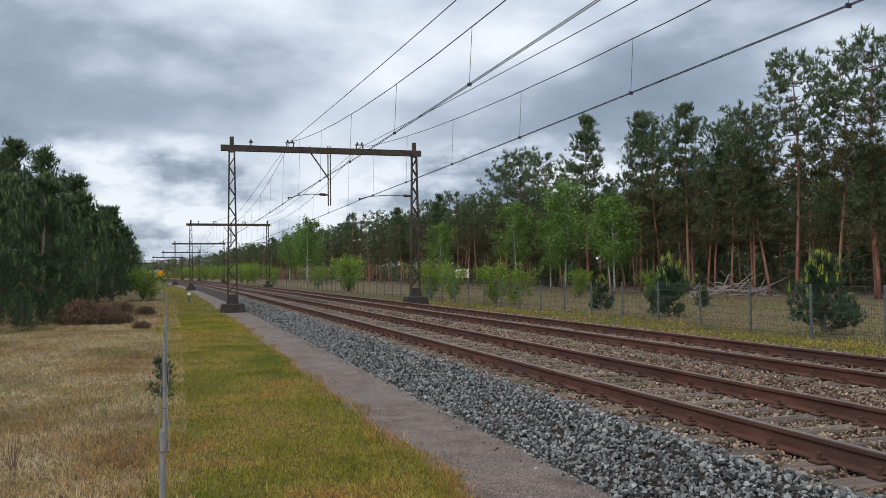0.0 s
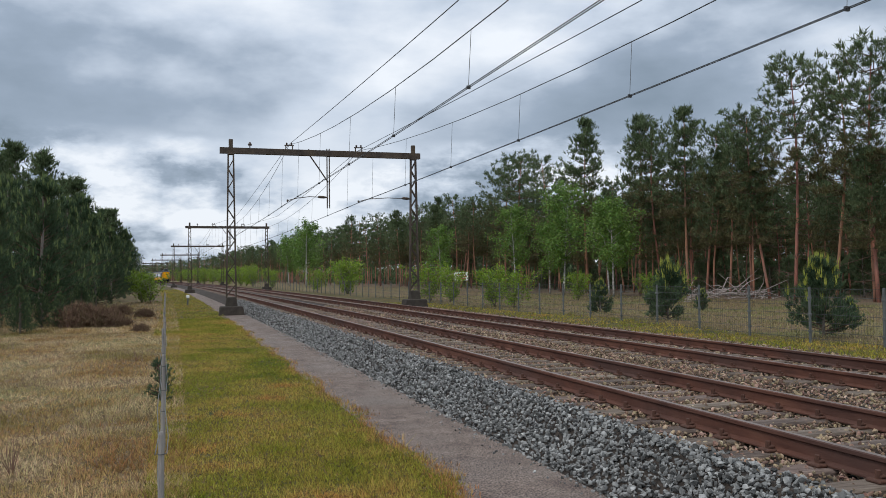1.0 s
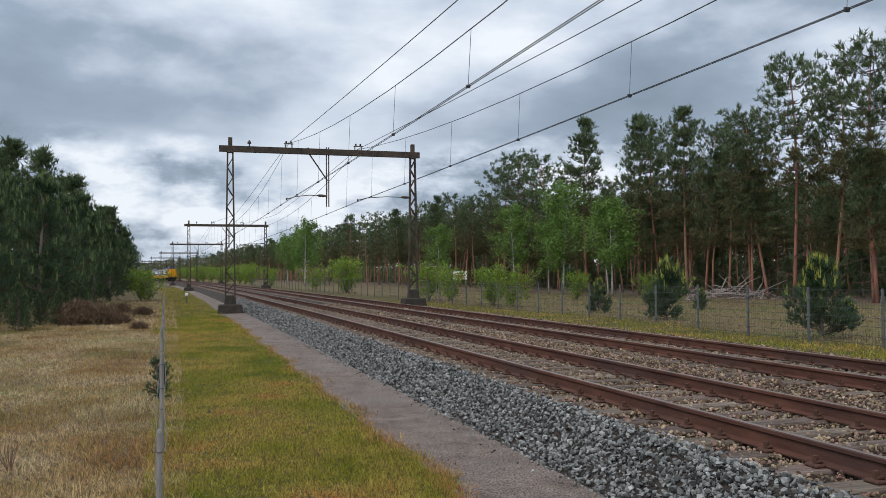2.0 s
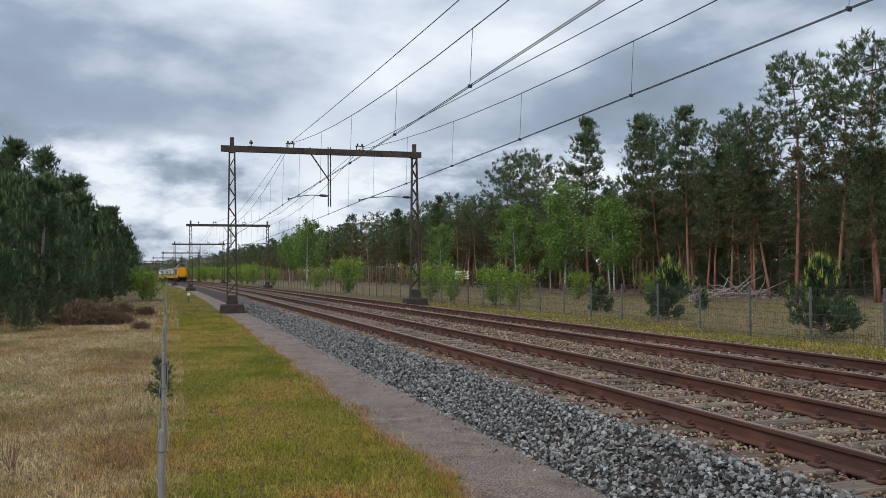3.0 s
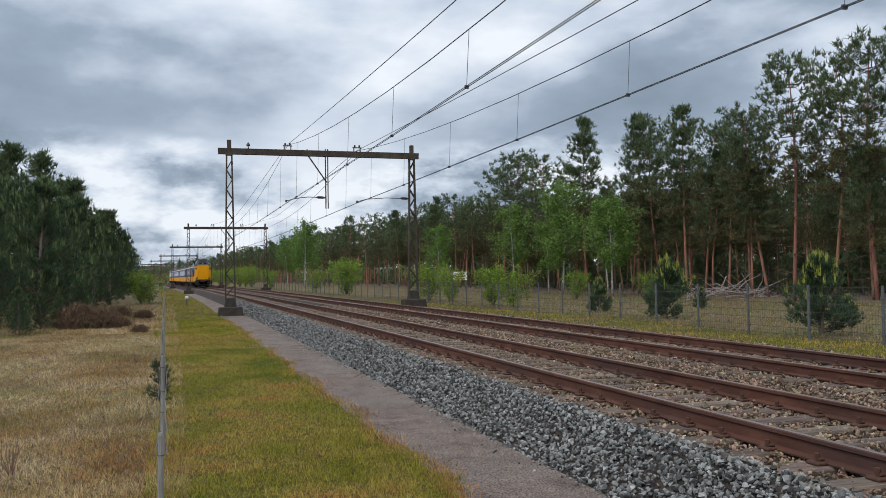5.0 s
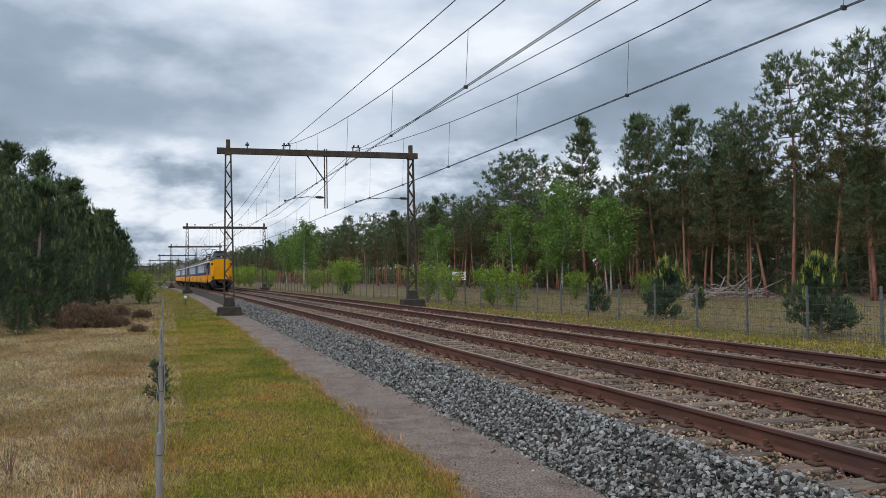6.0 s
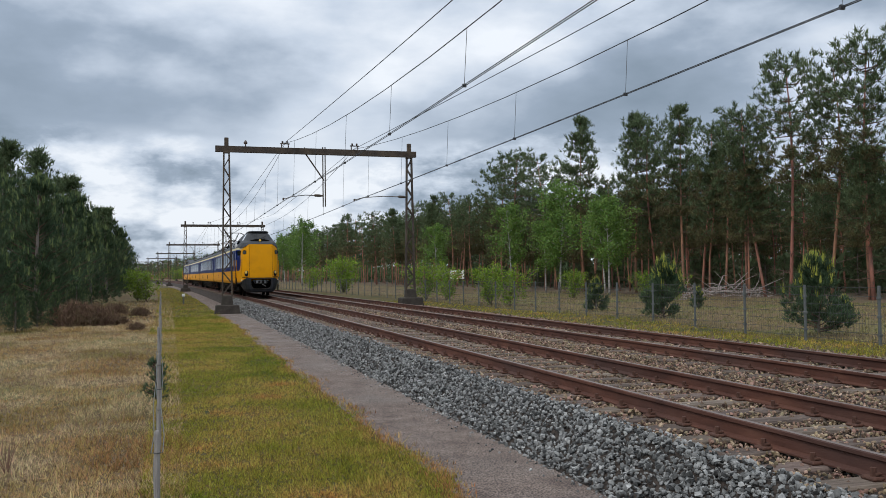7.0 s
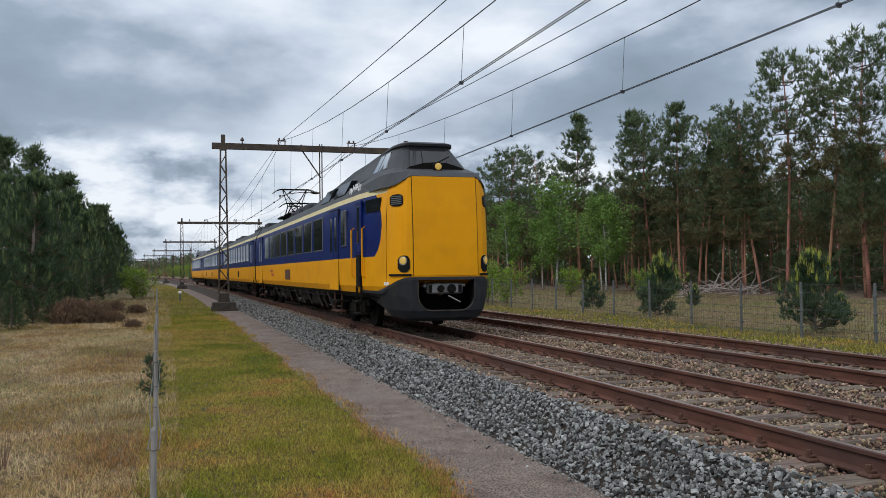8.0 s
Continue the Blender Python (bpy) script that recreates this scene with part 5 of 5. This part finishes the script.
            set_tree("pine_tree", plain[rd.randrange(4)], 36 + row * 4.5 + rd.uniform(-2, 2), y + rd.uniform(-3, 3), rd.uniform(0, 360), rd.uniform(0.78, 0.95), L, "pine tree", "pines of the wood")
        y += rd.uniform(4.5, 6.5) * (1.0 if y < 330 else 2.0)
    tv, tf, cv, cf, nt, nc = [], [], [], [], 0, 0
    for k, (lat, yy, turn, s) in enumerate(rest):
        sh, v, f = thin[k % 3][:3]
        c_, s_ = math.cos(turn) * s, math.sin(turn) * s
        m = np.array([[c_, -s_, 0], [s_, c_, 0], [0, 0, s]])
        base = np.array(place(lat, yy, GROUND - 0.05))
        tv.append(np.array(sh.v) @ m.T + base)
        tf.append(np.array([q for q in sh.f if len(q) == 4]) + nt)
        nt += len(sh.v)
        cv.append(v @ m.T + base)
        cf.append(f + nc)
        nc += len(v)
    far = tagged(new("distant_pines"), "many dark pines standing deep in the wood", "woods", kind="stuff")
    for nm, a, b, mt in (("trunks", tv, tf, M["bark"]), ("crowns", cv, cf, M["needle_dark"])):
        o = tagged(new(nm, cloud_mesh(nm, np.concatenate(a), np.concatenate(b), mt)), kind="stuff")
        o.parent = far
    # the depth of the wood: undergrowth and crowns too dense to tell apart
    r = np.random.default_rng(77)
    n = 24000
    yy = 5 + 895 * r.random(n) ** 1.8
    lat = np.where(r.random(n) < 0.6, r.uniform(60, 74, n), r.uniform(47, 62, n))
    hh = np.where(lat < 62, r.uniform(0, 2.6, n), r.uniform(0, 8.5, n))
    pts = np.stack([lat - yy * yy / (2 * RADIUS), yy, GROUND + hh], -1)
    v, f = spray(pts, np.tile((0, 0, 0.6), (n, 1)), 0.9, 0.55, 5, 0.8, r)
    tagged(new("far_woods", cloud_mesh("far_woods", v, f, M["needle_dark"])), "dense dark undergrowth and crowns deep in the wood", "woods", kind="stuff")
    sh = Shape()
    ys = [0 + 4 * i for i in range(60)] + [240 + 20 * i for i in range(34)]
    for y in ys:
        e = 35.5 + 1.6 * noise.noise((0, y * 0.12, 9))
        for lat, z in ((e, -0.1), (e + 0.6, 0.06), (e + 12, 0.1), (85, 0.1)):
            sh.v.append(place(lat, y, GROUND + z))
    sh.f = [(r_ * 4 + i, r_ * 4 + i + 1, r_ * 4 + 5 + i, r_ * 4 + 4 + i) for r_ in range(len(ys) - 1) for i in range(3)]
    sh.m = [0] * len(sh.f)
    tagged(part("forest_floor", sh, M["litter"], smooth=True), "brown needle litter under the pines", "forest floor", kind="structure")


def left_wood():
    rd = random.Random(5)
    young = [plant("youngpine", young_pine(7.0, 80 + k, reach=2.75, tufts=2300, candles=90, blade=0.25, shoot=1.7, blades=9), [M["bark_grey"], M["limb"]], M["needle_young"], M["shoot"]) for k in range(3)]
    L = "dense young pine with pale upright shoots, green to the ground"
    for lat, y, s in ((-8.2, 33, 0.66), (-6.8, 37.5, 0.72), (-9.6, 38, 0.9), (-5.6, 42, 0.86), (-7.8, 43, 0.95), (-11.5, 42, 1.0), (-9.6, 47, 1.08), (-4.9, 47, 0.5), (-6.3, 49, 0.85), (-12.5, 49, 1.15), (-9.0, 54, 1.15),
                      (-6.2, 57, 1.0), (-4.8, 61, 0.78), (-7.9, 62, 1.15), (-6.4, 68, 1.1), (-4.5, 73, 0.82), (-7.6, 76, 1.2), (-5.1, 82, 1.1), (-4.3, 92, 0.92), (-6.4, 94, 1.2), (-4.9, 104, 1.0), (-4.5, 115, 0.95),
                      (-7.2, 128, 1.1), (-8.0, 145, 1.2), (-9.4, 165, 1.2), (-14, 36, 1.0), (-16, 43, 1.15)):
        set_tree("pine_tree", young[rd.randrange(3)], lat, y, rd.uniform(0, 360), s * rd.uniform(0.94, 1.06), L, "pine tree", "young pines")
    old = [plant("oldpine", tall_pine(11.0, 70 + k, bare=0.1, reach=2.0, clumps=4, lean=0.02, form="cone"), [M["bark_grey"], M["limb"]], [M["needle_dark"], M["needle_dark"]]) for k in range(2)]
    for k, (lat, y, h) in enumerate(((-8.5, 66, 11.4), (-9.0, 58, 10.6), (-6.6, 70, 10.0), (-5.0, 81, 8.3), (-11, 57, 10.5), (-7.8, 75, 10.2), (-10.5, 64, 11.0), (-13.5, 60, 10.5), (-5.6, 90, 8.6))):
        set_tree("pine_tree", old[k % 2], lat, y, rd.uniform(0, 360), h / 11.7, "dark older pine rising behind the young ones", "pine tree", "older pines")
    for lat, y, s in ((-7.6, 31.5, 0.16), (-6.2, 32.5, 0.2), (-5.2, 33.6, 0.24), (-4.2, 36.5, 0.2), (-8.6, 30.5, 0.3), (-5.6, 36.6, 0.22), (-5.0, 37.4, 0.19), (-6.6, 35.6, 0.25), (-7.3, 34.2, 0.28), (-4.5, 38.4, 0.17), (-3.9, 41.0, 0.24)):
        set_tree("pine_sapling", young[rd.randrange(3)], lat, y, rd.uniform(0, 360), s, "small bushy pine sapling in dry grass", "sapling", "pine saplings")


def broadleaves():
    rd = random.Random(9)
    birch = [plant("birch", broadleaf(9.0, 100 + k, 2.5, 5200, 0.105, 0.3), M["birchbark"], M["leaf"]) for k in range(2)]
    shrub = [plant("shrub", broadleaf(3.4, 110 + k, 1.1, 2600, 0.075, 0.12, 7), M["bark_grey"], M["leaf_bright"]) for k in range(3)]
    for lat, y, s in ((33, 71, 1.05), (33, 82, 0.92), (33, 62, 0.85), (34, 64.5, 0.8), (33.5, 75, 0.72), (25, 160, 1.3), (27, 172, 1.15), (26, 186, 1.1), (30, 97, 0.8)):
        set_tree("birch_tree", birch[rd.randrange(2)], lat, y, rd.uniform(0, 360), s, "slender birch with a white trunk and light green leaves", "birch tree", "birches at the wood's edge")
    for lat, y, s in ((18.0, 92, 1.12), (18.6, 94.5, 1.0), (17.8, 61, 0.82), (18.3, 58, 0.72), (18.0, 48.5, 0.72), (18.4, 46.5, 0.66), (18.0, 193, 1.35), (18.3, 185, 1.2), (17.8, 202, 1.3), (17.9, 110, 0.9), (17.6, 150, 1.0), (17.2, 225, 1.3), (17, 240, 1.3),
                      (17, 262, 1.4), (16.8, 285, 1.5), (16.8, 310, 1.5), (16.8, 340, 1.5), (16.8, 380, 1.6), (-1.5, 71, 0.74), (-2.2, 72.5, 0.7), (28, 58, 0.6), (29, 47, 0.5), (31, 53, 0.55)):
        set_tree("shrub", shrub[rd.randrange(3)], lat, y, rd.uniform(0, 360), s, "bright green leafy shrub beside the railway", "shrub", "leafy shrubs")


def fence_pines():
    near = plant("fencepine", young_pine(2.9, 131, 1.45, 1500, 36, 0.24, 2.0), [M["bark_grey"], M["limb"]], M["needle_young"], M["candle"])
    two = plant("fencepine", young_pine(2.9, 132, 1.2, 1300, 30, 0.24, 2.0), [M["bark_grey"], M["limb"]], M["needle_young"], M["candle"])
    for k, lat, y, s in ((near, 17.9, 21.2, 0.74), (two, 18.4, 30.4, 0.78), (two, 18.9, 37.0, 0.52), (near, 19.5, 18.2, 0.3), (two, 25, 38, 0.35), (near, 24, 27, 0.3)):
        set_tree("pine_sapling", k, lat, y, 40 * y, s, "bushy young pine with yellow-green shoots behind the fence", "sapling", "pines by the fence")


def grass(name, n, lat0, lat1, y0, y1, ln, wd, count, material, label, keep=None):
    lat, y = rng.uniform(lat0, lat1, n), y0 + (y1 - y0) * rng.random(n) ** 1.9
    if keep is not None:
        k = keep(lat, y)
        lat, y = lat[k], y[k]
    x = lat - y * y / (2 * RADIUS)
    p = np.stack([x, y, [lie(a, b) - 0.008 for a, b in zip(x, y)]], -1)
    tuft = np.sin(lat * 5.1 + 2 * np.sin(y * 1.3)) * np.sin(y * 3.7 + 1.7 * np.sin(lat * 2.9)) * 0.35 + np.sin(lat * 1.3 + y * 0.9) * np.sin(y * 0.7 - lat) * 0.3
    ln = (ln * (1.0 + 0.6 * tuft) * rng.uniform(0.55, 1.3, len(y)) * np.where(rng.random(len(y)) < 0.03, 1.9, 1.0))[:, None]
    v, f = spray(p, np.tile((0, 0, 1.0), (len(p), 1)), ln, wd, count, 0.55, rng)
    o = new(name, cloud_mesh(name, v, f, material))
    return tagged(o, label, "grass", kind="stuff")


def grasses():
    edge = lambda lat, y: lat < 2.22 + 0.1 * np.sin(y * 1.7) + 0.07 * np.sin(y * 4.3 + 1) + np.abs(rng.normal(0, 0.07, len(y)))
    grass("lawn_grass", 80000, -0.3, 2.5, 6.2, 42, 0.05, 0.008, 5, M["grass"], "short green and yellow verge grass", edge)
    grass("dry_grass", 80000, -8.5, 0.1, 6.2, 40, 0.075, 0.008, 5, M["drygrass"], "dry straw-coloured heath grass")
    grass("dry_grass", 9000, -9, 0.1, 34, 75, 0.12, 0.02, 4, M["drygrass"], "dry straw-coloured heath grass")
    grass("thatch", 16000, -8.0, 2.25, 6.2, 34, 0.035, 0.011, 4, M["heather"], "dead brown thatch among the verge and heath grass")
    strip = lambda lat, y: np.abs(lat - 2.28 - 0.1 * np.sin(y * 1.7)) < np.abs(rng.normal(0, 0.1, len(y)))
    grass("edge_grass", 14000, 1.9, 2.75, 6.2, 40, 0.07, 0.008, 5, M["fringe"], "dry brown grass fringe along the path", strip)
    grass("verge_grass", 9000, 12.2, 16.8, 12, 60, 0.10, 0.014, 5, M["grass"], "green grass verge below the fence")
    grass("meadow_grass", 18000, 16.8, 36, 12, 75, 0.13, 0.022, 4, M["meadow"], "pale rough grass behind the fence")
    grass("verge_grass", 16000, -0.7, 2.3, 30, 150, 0.08, 0.016, 4, M["grass"], "short green verge grass beside the path")


# ---- fences and small things ----
def mesh_fence():
    f = tagged(new("mesh_fence"), "grey steel mesh fence on slim posts along the railway", "fence")
    f.location = place(16.4, 20, GROUND)
    o = -Vector(f.location)
    post = Shape().box(-0.03, 0.03, -0.03, 0.03, -0.1, 1.45, cut=0.008)
    for z in (0.25, 0.7, 1.15):
        post.box(-0.045, 0.045, -0.045, 0.045, z - 0.03, z + 0.03, cut=0.006)
    post = post.mesh("fence_post", M["galv"])
    ys = [14.7 + 2.62 * k for k in range(60)]
    for y in ys:
        p = new("fence_post", post)
        p.parent = f
        p.matrix_local = Matrix.Translation(place(16.4, y, GROUND) + o)
    for k, (a, b) in enumerate(zip(ys[:-1], ys[1:])):
        pa, pb = place(16.4, a, GROUND) + o, place(16.4, b, GROUND) + o
        sh = Shape()
        for z in (0.06, 0.26, 0.5, 0.72, 0.95, 1.18, 1.40):
            sh.beam(pa + Vector((0.035, 0, z)), pb + Vector((0.035, 0, z)), 0.013, 0.01)
        if a < 70:
            n = 26 if a < 30 else 18
            for i in range(1, n):
                c = pa.lerp(pb, i / n) + Vector((0.043, 0, 0))
                sh.beam(c + Vector((0, 0, 0.04)), c + Vector((0, 0, 1.42)), 0.0035, 0.0035)
        part("mesh_panel", sh, M["galv_dark"], f)


def stake_fence():
    f = tagged(new("wire_fence"), "old grey wooden stakes with slack wire through the grass", "fence")
    rd = random.Random(3)
    ys = [5.0 + 4.95 * k for k in range(11)]

    def lat(y):
        return -0.024 - 0.0146 * y + y * y / (2 * RADIUS)
    tops = []
    for k, y in enumerate(ys):
        h = 1.1 + rd.uniform(-0.03, 0.03)
        p = place(lat(y), y, GROUND - 0.05)
        a = rd.uniform(-0.02, 0.02)
        r = 0.0165 if k == 0 else 0.021
        sh = Shape().tube([p, p + Vector((a * 0.5, 0, h * 0.5)), p + Vector((a, 0, h)), p + Vector((a, 0, h + 0.015))], [r * 1.05, r, r * 0.95, r * 0.6], 8)
        part("stake", sh, M["stake"], f)
        tops.append((p, a, h))
        for z in (0.5, 0.72, 0.98):
            w = Shape()
            q = p + Vector((a * z, 0, z))
            w.tube([q + Vector((math.cos(t) * (r + 0.004), math.sin(t) * (r + 0.004), 0)) for t in np.linspace(0, 6.28, 9)], 0.003, 4)
            part("wire_tie", w, M["wire"], f)
    for z in (0.5, 0.98):
        for side in (-1, 1):
            if side > 0 and z < 0.6:
                continue
            for (p, a, h), (q, b, g) in zip(tops[:-1], tops[1:]):
                pts = [(p.lerp(q, u)) + Vector((side * 0.03 + 0.01 * math.sin(9 * u), 0, z - 0.10 * math.sin(math.pi * u))) for u in np.linspace(0, 1, 7)]
                part("fence_wire", Shape().tube(pts, 0.003, 4), M["galv"], f)


def details():
    # white board beyond the fence
    s = tagged(new("sign_board"), "white notice board with unreadable lines on two legs", "sign")
    p = place(30, 90, GROUND)
    s.matrix_world = Matrix.Translation(p) @ pose(0, 0, 0, 0, 0, -20)
    part("board", Shape().box(-0.75, 0.75, -0.02, 0.02, 1.3, 2.2, cut=0.006), M["signwhite"], s)
    ln = Shape()
    for z, w in ((1.95, 0.42), (1.72, 0.6), (1.5, 0.5)):
        ln.box(-w, w, -0.028, -0.021, z - 0.05, z + 0.05)
    part("text_bars", ln, M["signred"], s)
    for x in (-0.6, 0.6):
        part("leg", Shape().box(x - 0.04, x + 0.04, 0.022, 0.09, -0.1, 2.1), M["galv_dark"], s)
    # heap of dead branches
    r = np.random.default_rng(41)
    heap = tagged(new("brushwood_heap"), "heap of bleached dead branches at the wood's edge", "brushwood")
    heap.location = place(35.0, 50.5, GROUND)
    for k in range(70):
        a, b = r.uniform(-3.2, 3.2), r.uniform(-1.2, 1.2)
        d = Vector((r.normal(0, 1), r.normal(0, 0.6), r.uniform(-0.1, 0.55))).normalized()
        p0 = Vector((a, b, r.uniform(0.05, 0.9) * (1 - abs(a) / 3.6)))
        l = r.uniform(0.8, 2.6)
        p1 = p0 + d * l * 0.5 + Vector(r.normal(0, 0.12, 3))
        p2 = p0 + d * l + Vector(r.normal(0, 0.2, 3))
        p1.z, p2.z = max(p1.z, 0.03), max(p2.z, 0.03)
        part("dead_branch", Shape().tube([p0, p1, p2], [0.04, 0.028, 0.01], 5), M["deadwood"], heap)
    # heather
    r = np.random.default_rng(43)
    pts = r.normal(0, 1, (1500, 3)) * np.array([0.34, 0.4, 0.26]) + np.array([0, 0, 0.3])
    pts[:, 2] = np.clip(np.abs(pts[:, 2]), 0.03, 0.95 - 0.45 * np.abs(pts[:, 0]))
    v, f = spray(pts, np.tile((0, 0, 1.0), (len(pts), 1)), 0.22, 0.016, 9, 0.45, r)
    h = new("heather_bush", cloud_mesh("heather_bush", v, f, M["heather"]))
    h.location = place(-3.55, 36.5, GROUND)
    tagged(h, "low brown heather bush in dry grass", "bush", "heather bushes")
    for lat, y, s in ((-2.85, 37.2, 0.9), (-2.1, 38.0, 0.45), (-1.2, 33.0, 0.35), (-1.4, 45.0, 0.5), (-2.6, 48.0, 0.6)):
        h2 = copy_thing(h, Matrix.Translation(place(lat, y, GROUND - 0.06)) @ pose(0, 0, 0, 0, 0, 50 * y))
        h2.scale = (s, s, s)
    # sapling that has grown into the stake fence, and a bare twiggy seedling
    sap = plant("stakepine", young_pine(1.1, 151, 0.4, 260, 8, 0.12), [M["bark_grey"], M["limb"]], M["needle_young"], M["needle_young"])
    set_tree("pine_sapling", sap, -0.27, 14.2, 20, 0.52, "small dark pine sapling beside the wooden stakes", "sapling", "pine saplings", z=GROUND)
    r = np.random.default_rng(47)
    for lat, y, hgt in ((-1.55, 9.4, 0.42), (-2.6, 13.5, 0.4), (-0.9, 21.0, 0.3)):
        e = tagged(new("twiggy_seedling"), "thin bare brown seedling in the dry grass", "seedling", "seedlings")
        e.location = place(lat, y, GROUND)
        for k in range(9):
            d = Vector((r.normal(0, 0.45), r.normal(0, 0.45), 1)).normalized() * hgt * r.uniform(0.5, 1.0)
            part("twig", Shape().tube([(0, 0, -0.03), d * 0.5 + Vector(r.normal(0, 0.02, 3)), d], [0.006, 0.004, 0.002], 4), M["heather"], e)
    # small pale marker post on the verge
    mk = tagged(new("marker_post"), "short pale marker post on the grass verge", "marker post")
    mk.location = place(1.0, 63.0, GROUND)
    part("post", Shape().box(-0.05, 0.05, -0.05, 0.05, -0.1, 0.5, cut=0.02), M["galv"], mk)
    part("head", Shape().box(-0.11, 0.11, -0.09, 0.09, 0.5, 0.7, cut=0.04), M["signwhite"], mk)


# ---- build ----
ground()
path_strip()
BEDOB = ballast()
for lat_, off_, lab_ in ((TRACK_A, 11.084, "near track of rusty rails on weathered wooden sleepers"), (TRACK_B, 14.926, "far track of rusty rails on weathered wooden sleepers")):
    track(lat_, off_, lab_)
for k_ in range(-1, 7):
    gantry(FIRST + SPAN * k_)
wires()
CARS = train()
forest()
left_wood()
broadleaves()
fence_pines()
mesh_fence()
stake_fence()
details()
grasses()
ballast_stones(BEDOB)
motions()
